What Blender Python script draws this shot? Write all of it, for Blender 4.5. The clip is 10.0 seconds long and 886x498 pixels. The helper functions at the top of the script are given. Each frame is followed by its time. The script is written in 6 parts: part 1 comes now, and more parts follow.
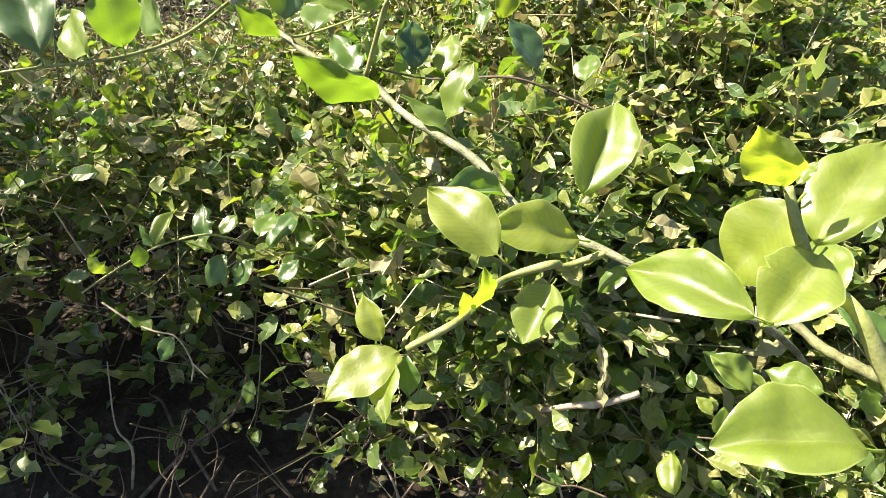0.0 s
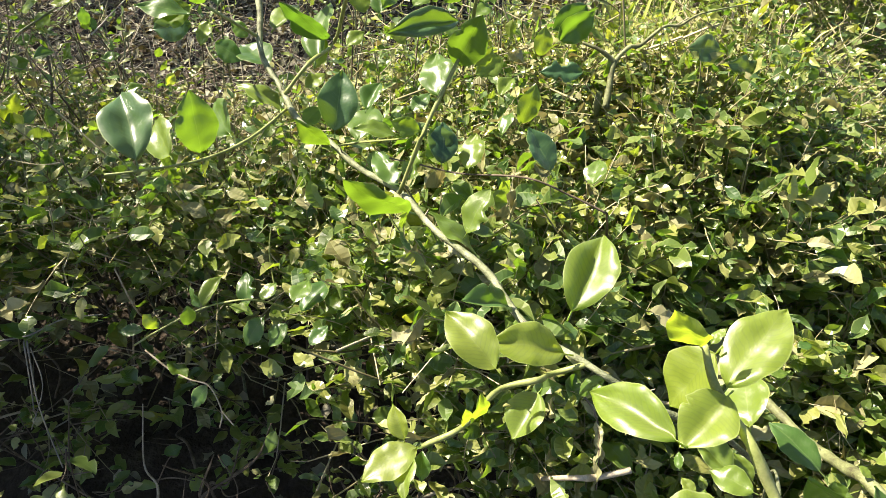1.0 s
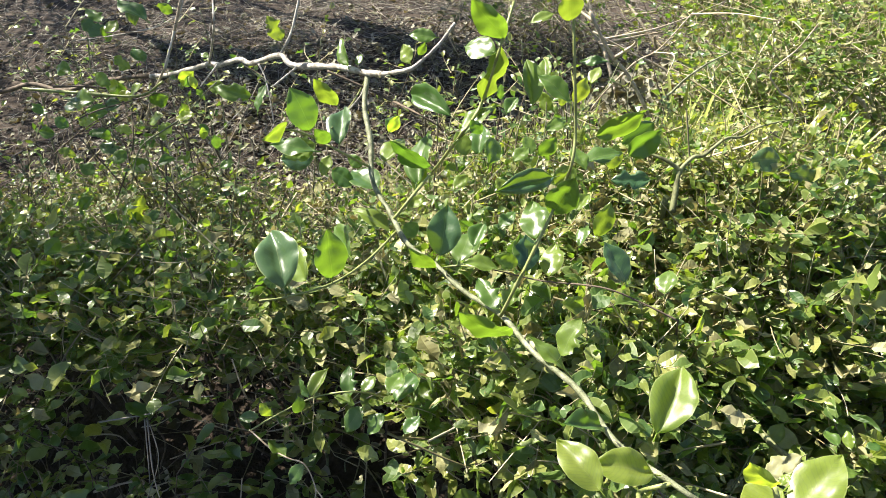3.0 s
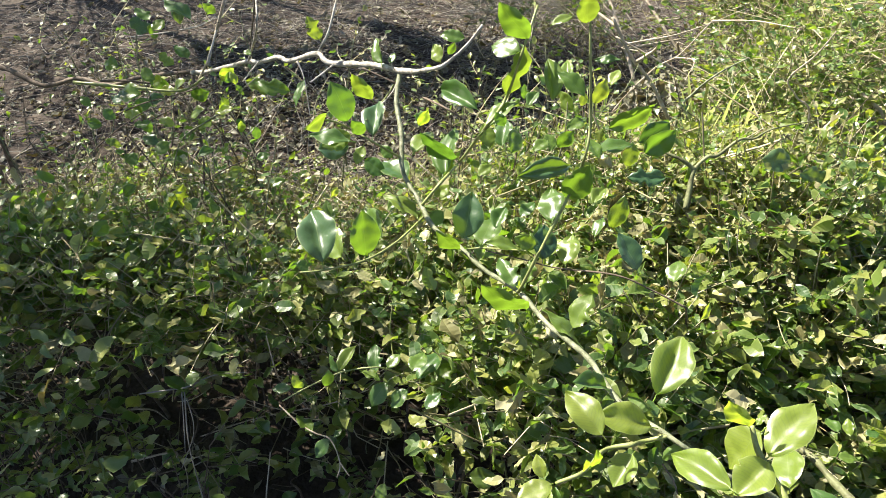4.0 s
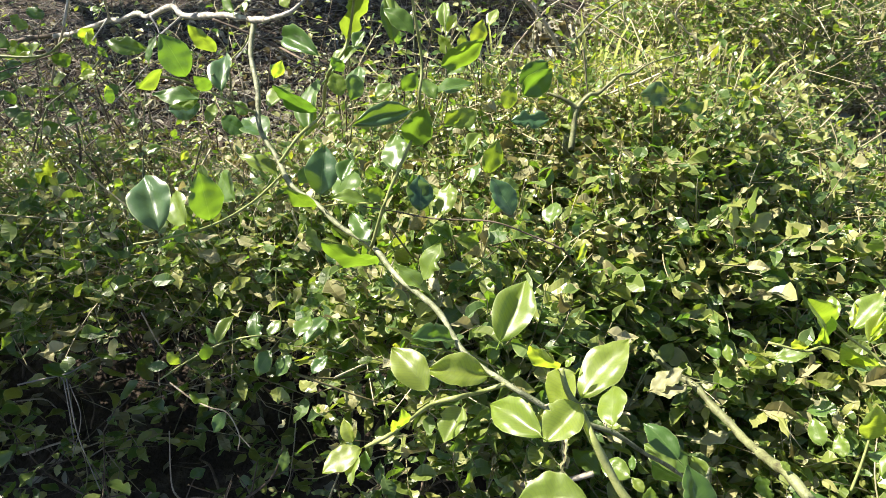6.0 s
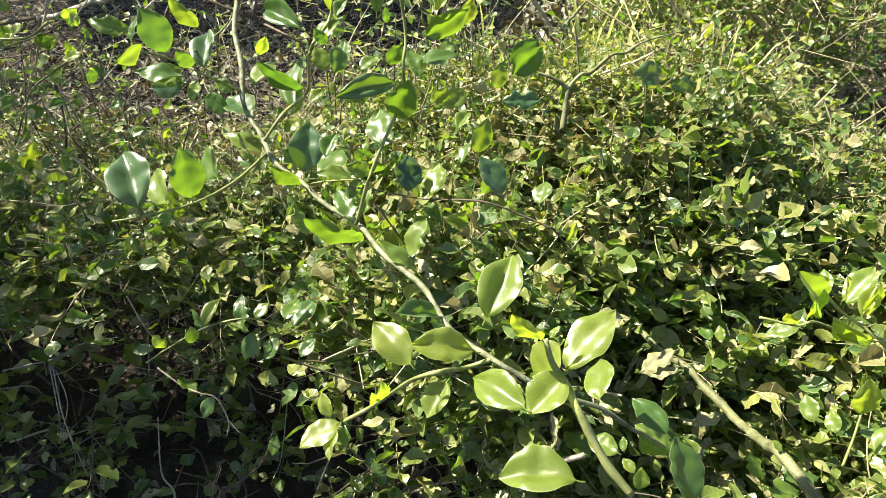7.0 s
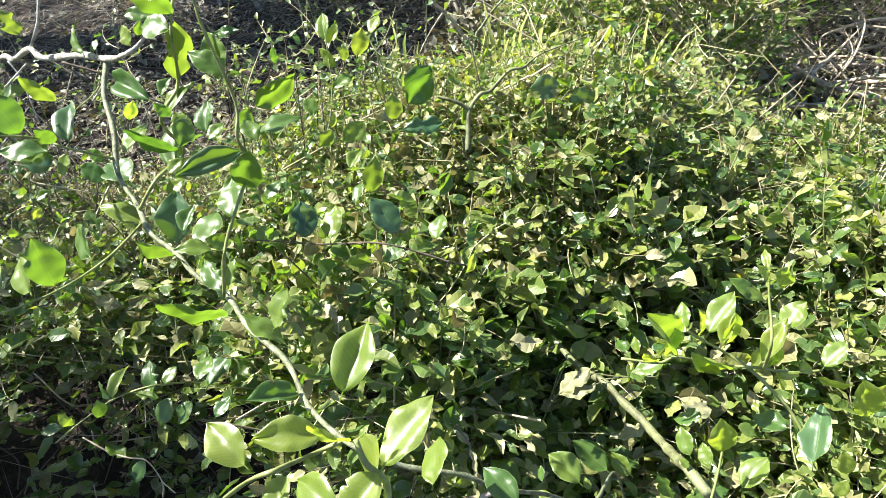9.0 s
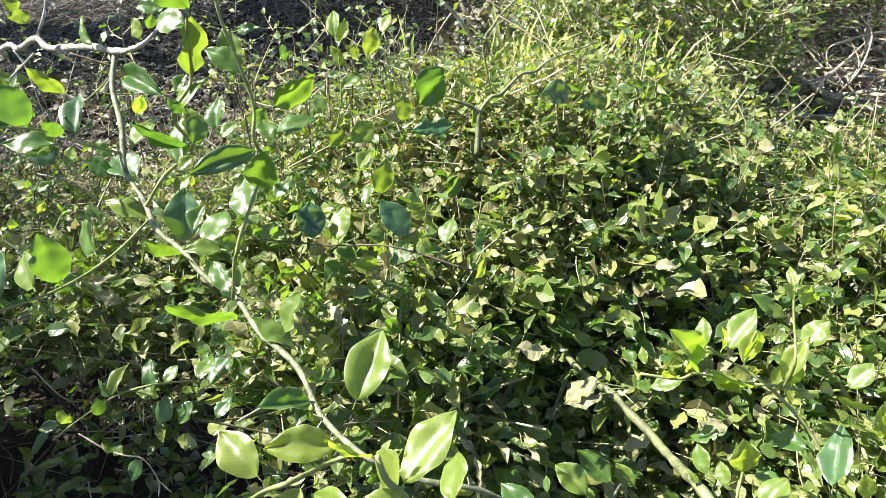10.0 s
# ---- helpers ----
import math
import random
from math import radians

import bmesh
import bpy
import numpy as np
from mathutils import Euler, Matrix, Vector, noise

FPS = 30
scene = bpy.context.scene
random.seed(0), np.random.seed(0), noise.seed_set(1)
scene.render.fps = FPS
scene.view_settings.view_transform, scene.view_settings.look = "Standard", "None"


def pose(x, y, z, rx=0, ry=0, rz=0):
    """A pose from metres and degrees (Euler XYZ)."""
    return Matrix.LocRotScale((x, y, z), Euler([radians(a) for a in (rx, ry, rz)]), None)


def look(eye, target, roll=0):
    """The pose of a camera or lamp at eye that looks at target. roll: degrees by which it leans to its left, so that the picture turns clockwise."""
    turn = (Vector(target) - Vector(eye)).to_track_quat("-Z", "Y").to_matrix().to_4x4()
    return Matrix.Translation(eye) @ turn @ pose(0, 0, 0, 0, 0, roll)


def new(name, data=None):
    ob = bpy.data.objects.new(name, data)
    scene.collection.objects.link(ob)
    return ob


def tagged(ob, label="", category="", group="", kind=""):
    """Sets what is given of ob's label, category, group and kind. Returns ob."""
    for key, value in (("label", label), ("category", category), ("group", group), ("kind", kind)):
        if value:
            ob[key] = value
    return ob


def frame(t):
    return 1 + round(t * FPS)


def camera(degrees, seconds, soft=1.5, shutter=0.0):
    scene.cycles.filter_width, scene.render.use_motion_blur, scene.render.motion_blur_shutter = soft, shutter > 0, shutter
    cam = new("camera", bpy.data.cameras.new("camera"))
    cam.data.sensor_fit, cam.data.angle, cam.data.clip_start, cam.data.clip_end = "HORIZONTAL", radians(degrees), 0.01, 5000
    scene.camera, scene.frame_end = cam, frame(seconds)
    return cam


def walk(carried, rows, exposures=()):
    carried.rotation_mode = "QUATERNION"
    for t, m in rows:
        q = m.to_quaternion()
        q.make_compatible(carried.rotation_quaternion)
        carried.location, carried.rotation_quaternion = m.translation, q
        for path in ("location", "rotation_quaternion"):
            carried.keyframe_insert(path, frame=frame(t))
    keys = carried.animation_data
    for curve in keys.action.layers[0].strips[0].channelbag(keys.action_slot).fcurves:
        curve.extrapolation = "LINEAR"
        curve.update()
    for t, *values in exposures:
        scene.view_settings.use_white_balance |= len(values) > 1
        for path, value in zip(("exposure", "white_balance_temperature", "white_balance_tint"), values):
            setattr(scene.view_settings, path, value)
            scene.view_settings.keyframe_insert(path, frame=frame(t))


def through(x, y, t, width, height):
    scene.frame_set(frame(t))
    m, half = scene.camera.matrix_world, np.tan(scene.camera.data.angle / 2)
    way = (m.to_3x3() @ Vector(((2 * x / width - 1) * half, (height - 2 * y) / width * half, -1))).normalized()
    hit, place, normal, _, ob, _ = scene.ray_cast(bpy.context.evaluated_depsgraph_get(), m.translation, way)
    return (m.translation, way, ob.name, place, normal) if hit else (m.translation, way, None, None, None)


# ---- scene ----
cam = camera(66.8, 10.0, soft=0.65)
PATH = [
    (0, (0.052, 0.049, 1.145), (0.008, 1.463, -0.269), 0.3),
    (0.5, (0.076, 0.031, 1.164), (0.038, 1.467, -0.227), 2.1),
    (1, (0.055, 0.011, 1.233), (-0.056, 1.518, -0.077), 1.9),
    (1.5, (0.004, 0.003, 1.295), (-0.161, 1.557, 0.046), 2.4),
    (2, (-0.018, -0.015, 1.308), (-0.219, 1.582, 0.121), 1.5),
    (2.5, (0.005, -0.018, 1.335), (-0.237, 1.589, 0.17), -1.1),
    (2.7, (0.016, -0.025, 1.338), (-0.247, 1.574, 0.166), -1.4),
    (3.8, (0.016, -0.092, 1.362), (-0.319, 1.503, 0.203), -1.1),
    (4, (0.024, -0.107, 1.362), (-0.324, 1.485, 0.203), -1.2),
    (4.5, (0.059, -0.099, 1.343), (-0.223, 1.476, 0.144), -1.9),
    (5, (0.098, -0.077, 1.338), (-0.133, 1.49, 0.117), -3.4),
    (5.5, (0.107, -0.078, 1.338), (-0.087, 1.496, 0.119), -1.6),
    (5.7, (0.111, -0.073, 1.339), (-0.058, 1.486, 0.098), -1.5),
    (6.8, (0.126, -0.061, 1.318), (-0.052, 1.463, 0.036), -2.4),
    (7, (0.126, -0.063, 1.316), (-0.028, 1.459, 0.028), -1.7),
    (7.5, (0.139, -0.057, 1.314), (-0.011, 1.459, 0.019), -2.4),
    (8, (0.168, -0.044, 1.307), (0.004, 1.462, 0.002), -3.4),
    (8.5, (0.217, -0.013, 1.34), (0.136, 1.5, 0.034), -5.1),
    (9, (0.238, -0.009, 1.347), (0.145, 1.509, 0.047), -6.5),
    (9.5, (0.233, -0.001, 1.344), (0.163, 1.524, 0.051), -4.8),
    (10, (0.218, 0.005, 1.346), (0.14, 1.521, 0.044), -4.6),
]
LOOK = [(0.0, 2.20, 6700, 18), (1.0, 2.05, 6700, 14), (1.5, 2.02, 6550, 13), (2.0, 2.02, 6250, 15), (5.5, 2.02, 6200, 17), (7.0, 2.02, 6500, 13), (8.5, 2.04, 6200, 14), (9.0, 2.15, 5850, 15), (10.0, 2.15, 5850, 15)]
walk(cam, [(t, look(eye, target, roll)) for t, eye, target, roll in PATH], LOOK)

# ---- world ----
SUN = Vector((-0.62, 0.22, 0.75)).normalized()
world = bpy.data.worlds.new("sky")
scene.world = world
world.use_nodes = True
sky = world.node_tree.nodes.new("ShaderNodeTexSky")
sky.sky_type, sky.sun_disc = "NISHITA", False
sky.sun_elevation, sky.sun_rotation = math.asin(SUN.z), math.atan2(SUN.x, SUN.y)
world.node_tree.links.new(sky.outputs[0], world.node_tree.nodes["Background"].inputs[0])
world.node_tree.nodes["Background"].inputs[1].default_value = 0.050
sun = new("sun", bpy.data.lights.new("sun", "SUN"))
sun.data.energy, sun.data.angle, sun.data.color = 5.0, radians(0.5), (1.0, 0.92, 0.74)
sun.matrix_world = look(SUN * 20, (0, 0, 0))


# ---- materials ----
def node_material(name):
    m = bpy.data.materials.new(name)
    m.use_nodes = True
    m.node_tree.nodes.clear()
    return m, m.node_tree.nodes.new, m.node_tree.links.new


def value(make, link, op, a, b=None, c=None):
    n = make("ShaderNodeMath")
    n.operation = op
    for k, v in enumerate((a, b, c)):
        if v is None:
            continue
        if isinstance(v, (int, float)):
            n.inputs[k].default_value = v
        else:
            link(v, n.inputs[k])
    return n.outputs[0]


def mix(make, link, fac, a, b, how="MIX"):
    n = make("ShaderNodeMix")
    n.data_type, n.blend_type = "RGBA", how
    for k, v in ((0, fac), (6, a), (7, b)):
        if isinstance(v, (int, float)):
            n.inputs[k].default_value = v
        elif isinstance(v, tuple):
            n.inputs[k].default_value = (*v, 1)
        else:
            link(v, n.inputs[k])
    return n.outputs[2]


def ramp(make, link, fac, *stops):
    n = make("ShaderNodeValToRGB")
    while len(n.color_ramp.elements) < len(stops):
        n.color_ramp.elements.new(0.5)
    for e, (p, c) in zip(n.color_ramp.elements, stops):
        e.position, e.color = p, (*c, 1)
    link(fac, n.inputs[0])
    return n.outputs[0]


def noise_of(make, link, vector, scale, detail=3.0):
    n = make("ShaderNodeTexNoise")
    n.inputs["Scale"].default_value, n.inputs["Detail"].default_value = scale, detail
    if vector is not None:
        link(vector, n.inputs["Vector"])
    return n.outputs[0]


def leaf_material(name, greens, through, clear, rough, island, coat=0.0, rim=0.90):
    """Leaf skin: a colour of its own for each leaf, pale midrib, side veins, specks, and light that shines through."""
    m, make, link = node_material(name)
    if island:
        pick = make("ShaderNodeNewGeometry").outputs["Random Per Island"]
    else:
        pick = make("ShaderNodeObjectInfo").outputs["Random"]
    uv = make("ShaderNodeUVMap")
    uv.uv_map = "leaf"
    split = make("ShaderNodeSeparateXYZ")
    link(uv.outputs[0], split.inputs[0])
    along = split.outputs[0]
    side = value(make, link, "ABSOLUTE", value(make, link, "MULTIPLY_ADD", split.outputs[1], 2.0, -1.0))
    place = make("ShaderNodeTexCoord").outputs["Object"]
    rib = value(make, link, "SUBTRACT", 1.0, value(make, link, "MULTIPLY", side, 34.0))
    rib = value(make, link, "MAXIMUM", rib, 0.0)
    wave = value(make, link, "MULTIPLY", value(make, link, "MULTIPLY_ADD", side, -0.20, along), 44.0)
    wave = value(make, link, "MULTIPLY_ADD", noise_of(make, link, place, 60.0 if island else 4.0, 2.0), 5.0, wave)
    vein = value(make, link, "POWER", value(make, link, "ABSOLUTE", value(make, link, "SINE", wave)), 12.0)
    base = ramp(make, link, pick, *greens)
    lit = ramp(make, link, pick, *through)
    blotch = noise_of(make, link, place, 90.0 if island else 5.0, 4.0)
    speck = make("ShaderNodeTexVoronoi")
    speck.inputs["Scale"].default_value = 420.0 if island else 24.0
    link(place, speck.inputs["Vector"])
    dot = value(make, link, "LESS_THAN", speck.outputs["Distance"], 0.09)
    dark = mix(make, link, value(make, link, "MULTIPLY", blotch, 0.55), base, (0.030, 0.055, 0.014))
    dark = mix(make, link, value(make, link, "MULTIPLY", value(make, link, "MULTIPLY", vein, blotch), 0.18), dark, (0.24, 0.31, 0.11))
    dark = mix(make, link, value(make, link, "MULTIPLY", rib, 0.36), dark, (0.28, 0.34, 0.13))
    # Pale leaf margin, doubling as a rim highlight painted in colour.
    margin_glint = value(make, link, "MULTIPLY", value(make, link, "GREATER_THAN", side, rim), 0.45)
    dark = mix(make, link, margin_glint, dark, (0.36, 0.42, 0.16))
    dark = mix(make, link, value(make, link, "MULTIPLY", dot, 0.35), dark, (0.30, 0.27, 0.16))
    glow = mix(make, link, value(make, link, "MULTIPLY", vein, 0.22), lit, (0.10, 0.20, 0.01))
    glow = mix(make, link, value(make, link, "MULTIPLY", blotch, 0.35), glow, (0.12, 0.25, 0.01))
    bump = make("ShaderNodeBump")
    bump.inputs["Strength"].default_value, bump.inputs["Distance"].default_value = 0.30, 0.0006 if island else 0.0012
    crinkle = noise_of(make, link, place, 260.0 if island else 16.0, 3.0)
    link(value(make, link, "ADD", value(make, link, "MULTIPLY_ADD", vein, 0.05, blotch), value(make, link, "MULTIPLY", crinkle, 0.5)), bump.inputs["Height"])
    skin = make("ShaderNodeBsdfPrincipled")
    link(dark, skin.inputs["Base Color"])
    link(value(make, link, "MULTIPLY_ADD", blotch, 0.25, rough - 0.12), skin.inputs["Roughness"])
    skin.inputs["Coat Weight"].default_value, skin.inputs["Coat Roughness"].default_value = coat, 0.41
    skin.inputs["Coat IOR"].default_value = 1.58
    skin.inputs["Specular IOR Level"].default_value = 0.45
    link(bump.outputs[0], skin.inputs["Normal"])
    behind = make("ShaderNodeBsdfTranslucent")
    link(glow, behind.inputs["Color"])
    both = make("ShaderNodeMixShader")
    both.inputs[0].default_value = clear
    link(skin.outputs[0], both.inputs[1])
    link(behind.outputs[0], both.inputs[2])
    link(both.outputs[0], make("ShaderNodeOutputMaterial").inputs["Surface"])
    return m


def rough_material(name, stops, scale, rough, bump_size, coord="Object", island=False, detail=6.0):
    m, make, link = node_material(name)
    place = make("ShaderNodeTexCoord").outputs[coord]
    big = noise_of(make, link, place, scale, detail)
    fine = noise_of(make, link, place, scale * 9, 4.0)
    pick = value(make, link, "MULTIPLY_ADD", fine, 0.45, value(make, link, "MULTIPLY_ADD", big, 1.0, -0.22))
    if island:
        pick = value(make, link, "MULTIPLY_ADD", make("ShaderNodeNewGeometry").outputs["Random Per Island"], 0.6, value(make, link, "MULTIPLY", pick, 0.5))
    skin = make("ShaderNodeBsdfPrincipled")
    link(ramp(make, link, pick, *stops), skin.inputs["Base Color"])
    skin.inputs["Roughness"].default_value = rough
    skin.inputs["Specular IOR Level"].default_value = 0.3
    bump = make("ShaderNodeBump")
    bump.inputs["Strength"].default_value, bump.inputs["Distance"].default_value = 0.7, bump_size
    link(value(make, link, "ADD", fine, big), bump.inputs["Height"])
    link(bump.outputs[0], skin.inputs["Normal"])
    link(skin.outputs[0], make("ShaderNodeOutputMaterial").inputs["Surface"])
    return m


GREENS = ((0.0, (0.044, 0.112, 0.024)), (0.35, (0.076, 0.148, 0.023)), (0.7, (0.115, 0.186, 0.024)), (1.0, (0.160, 0.225, 0.028)))
THROUGH = ((0.0, (0.16, 0.34, 0.02)), (0.6, (0.25, 0.42, 0.02)), (1.0, (0.40, 0.48, 0.03)))
LEAF = leaf_material("leaf_skin", GREENS, THROUGH, 0.40, 0.33, False, 0.25, 0.955)
SMALL_LEAF = leaf_material("small_leaf_skin", ((0.0, (0.050, 0.105, 0.032)), (0.35, (0.108, 0.168, 0.036)), (0.68, (0.190, 0.235, 0.048)), (0.86, (0.310, 0.310, 0.090)), (1.0, (0.46, 0.43, 0.22))), THROUGH, 0.32, 0.38, False, 0.3)
# For young leaves, and for sunlit ones whose brightness is painted in.
YOUNG_LIT = leaf_material("young_lit_leaf", ((0.0, (0.148, 0.228, 0.030)), (0.55, (0.186, 0.258, 0.034)), (1.0, (0.245, 0.298, 0.044))), ((0.0, (0.44, 0.68, 0.03)), (1.0, (0.66, 0.78, 0.04))), 0.50, 0.40, False, 0.75, 0.955)
# Darker, bluer copy of the leaf skin, with shade painted into its colour.
SHADED_LEAF = leaf_material("shaded_leaf", ((0.0, (0.030, 0.085, 0.040)), (1.0, (0.055, 0.115, 0.045))), THROUGH, 0.24, 0.34, False, 0.25, 0.955)
DRY = leaf_material("torn_dry_leaf", ((0.0, (0.24, 0.23, 0.11)), (1.0, (0.42, 0.40, 0.23))), ((0.0, (0.4, 0.3, 0.12)), (1.0, (0.5, 0.4, 0.2))), 0.2, 0.6, False)
FOLIAGE = leaf_material("foliage_skin", ((0.0, (0.050, 0.105, 0.032)), (0.35, (0.108, 0.168, 0.036)), (0.68, (0.190, 0.235, 0.048)), (0.86, (0.310, 0.310, 0.090)), (1.0, (0.46, 0.43, 0.22))), THROUGH, 0.40, 0.34, True, 0.3)
FRESH = leaf_material("fresh_foliage", ((0.0, (0.17, 0.22, 0.05)), (0.6, (0.25, 0.28, 0.07)), (1.0, (0.36, 0.36, 0.11))), ((0.0, (0.42, 0.56, 0.03)), (1.0, (0.66, 0.66, 0.05))), 0.42, 0.42, True)
DEAD_LEAF = leaf_material("dead_leaf", ((0.0, (0.055, 0.043, 0.029)), (0.5, (0.145, 0.125, 0.090)), (1.0, (0.42, 0.39, 0.32))), ((0.0, (0.2, 0.11, 0.04)), (1.0, (0.35, 0.24, 0.10))), 0.15, 0.75, True)
WITHERED = leaf_material("withered_leaf", ((0.0, (0.13, 0.12, 0.045)), (0.5, (0.23, 0.21, 0.09)), (1.0, (0.40, 0.37, 0.20))), ((0.0, (0.3, 0.2, 0.06)), (1.0, (0.45, 0.36, 0.14))), 0.22, 0.6, True)
BARK = rough_material("green_bark", ((0.28, (0.045, 0.048, 0.026)), (0.45, (0.115, 0.130, 0.066)), (0.6, (0.18, 0.195, 0.115)), (0.8, (0.34, 0.35, 0.26))), 85, 0.55, 0.0012)
THICK_BARK = rough_material("olive_bark", ((0.25, (0.050, 0.046, 0.024)), (0.5, (0.120, 0.132, 0.056)), (0.8, (0.22, 0.24, 0.12))), 38, 0.6, 0.0012)
GREEN_STEM = rough_material("young_green_stem", ((0.25, (0.11, 0.13, 0.035)), (0.5, (0.19, 0.22, 0.07)), (0.8, (0.30, 0.31, 0.13))), 70, 0.45, 0.0003)
PALE_BARK = rough_material("pale_bark", ((0.25, (0.17, 0.13, 0.09)), (0.5, (0.34, 0.29, 0.21)), (0.8, (0.52, 0.47, 0.38))), 55, 0.7, 0.0009)
BROWN_BARK = rough_material("brown_bark", ((0.25, (0.045, 0.034, 0.024)), (0.55, (0.11, 0.085, 0.058)), (0.85, (0.22, 0.18, 0.13))), 70, 0.8, 0.0009)
LIMB_BARK = rough_material("bleached_bark", ((0.22, (0.10, 0.085, 0.060)), (0.42, (0.27, 0.25, 0.20)), (0.75, (0.52, 0.50, 0.44))), 75, 0.65, 0.002)
TWIGS = rough_material("fine_twig", ((0.2, (0.09, 0.075, 0.04)), (0.5, (0.22, 0.20, 0.10)), (0.9, (0.46, 0.41, 0.28))), 40, 0.65, 0.0004, island=True)
STRAW = rough_material("straw", ((0.1, (0.050, 0.046, 0.038)), (0.45, (0.115, 0.108, 0.088)), (0.9, (0.34, 0.315, 0.26))), 30, 0.7, 0.0004, island=True)
PALE_STRAW = rough_material("pale_straw", ((0.1, (0.10, 0.08, 0.06)), (0.45, (0.24, 0.20, 0.14)), (0.9, (0.50, 0.44, 0.33))), 30, 0.7, 0.0004, island=True)
GRASS = rough_material("green_blades", ((0.1, (0.12, 0.20, 0.03)), (0.5, (0.24, 0.31, 0.05)), (0.9, (0.45, 0.45, 0.14))), 30, 0.55, 0.0004, island=True)
SOIL = rough_material("soil", ((0.2, (0.012, 0.008, 0.005)), (0.5, (0.032, 0.023, 0.015)), (0.85, (0.095, 0.075, 0.055))), 9, 0.92, 0.012, detail=9.0)


# ---- helpers for things ----
def holder(name, place, label, category, group=""):
    ob = new(name)
    ob.location = place
    ob.empty_display_size = 0.05
    return tagged(ob, label, category, group)


def under(ob, parent, label=""):
    """Puts ob, placed in the world, under its thing."""
    ob.parent = parent
    ob.matrix_parent_inverse = Matrix.Translation(-Vector(parent.location))
    return tagged(ob, label)


def curve_points(places, steps):
    """A smooth line through the places."""
    p = [Vector(q) for q in places]
    p = [2 * p[0] - p[1]] + p + [2 * p[-1] - p[-2]]
    out = []
    for a, b, c, d in zip(p, p[1:], p[2:], p[3:]):
        for k in range(steps):
            t = k / steps
            out.append(0.5 * (2 * b + (c - a) * t + (2 * a - 5 * b + 4 * c - d) * t * t + (3 * b - a - 3 * c + d) * t**3))
    return out + [p[-2]]


def tube(bm, line, r0, r1, sides=8, knots=0.0, ease=1.0):
    """A tapering round stem along a line, thicker and thinner at its knots, closed at both ends."""
    rings, up = [], Vector((0.3, 0.2, 0.9))
    for k, q in enumerate(line):
        d = (line[min(k + 1, len(line) - 1)] - line[max(k - 1, 0)]).normalized()
        a = d.cross(up).normalized()
        b = d.cross(a)
        r = r0 + (r1 - r0) * (k / (len(line) - 1)) ** ease
        r *= 1 + knots * (noise.noise(q * 55) + 0.8 * max(0, noise.noise(q * 23)))
        rings.append([bm.verts.new(q + r * (math.cos(w) * a + math.sin(w) * b)) for w in (2 * math.pi * s / sides for s in range(sides))])
    for u, v in zip(rings, rings[1:]):
        for s in range(sides):
            bm.faces.new((u[s], u[(s + 1) % sides], v[(s + 1) % sides], v[s])).smooth = True
    bm.faces.new(rings[0][::-1])
    bm.faces.new(rings[-1])


def mesh_of(name, bm, material):
    bm.normal_update()
    data = bpy.data.meshes.new(name)
    bm.to_mesh(data)
    bm.free()
    data.materials.append(material)
    return data


def stem(parent, name, places, r0, r1, material=None, thorns=0, ease=1.0):
    bm = bmesh.new()
    line = curve_points(places, 7)
    tube(bm, line, r0, r1, 8, 0.34 if parent.name == "thorny_limb" else 0.28, ease)
    ob = under(new(name, mesh_of(name, bm, material or (GREEN_STEM if name == "twig" and parent.name == "citrus_branch" else bark_of[parent.name.split(".")[0]]))), parent)
    for k in range(thorns):
        q = line[int((k + 0.6) / thorns * (len(line) - 8)) + 3]
        w = 2.4 * k
        tip = q + Vector((math.cos(w) * 0.6, math.sin(w) * 0.5, 0.8)).normalized() * (0.009 + 0.004 * (k % 3))
        bm = bmesh.new()
        tube(bm, [q, q.lerp(tip, 0.5), tip], 0.0012, 0.0002, 5)
        under(new("thorn", mesh_of("thorn", bm, PALE_BARK)), ob).matrix_parent_inverse = Matrix()
    return ob


def blade_shape(s, slim):
    """Half width of a leaf blade, of 1, at s from its base (0) to its tip (1)."""
    return math.sin(math.pi * s**0.93) ** (0.68 + 0.26 * s + 0.22 * slim) if 0 < s < 1 else 0.0


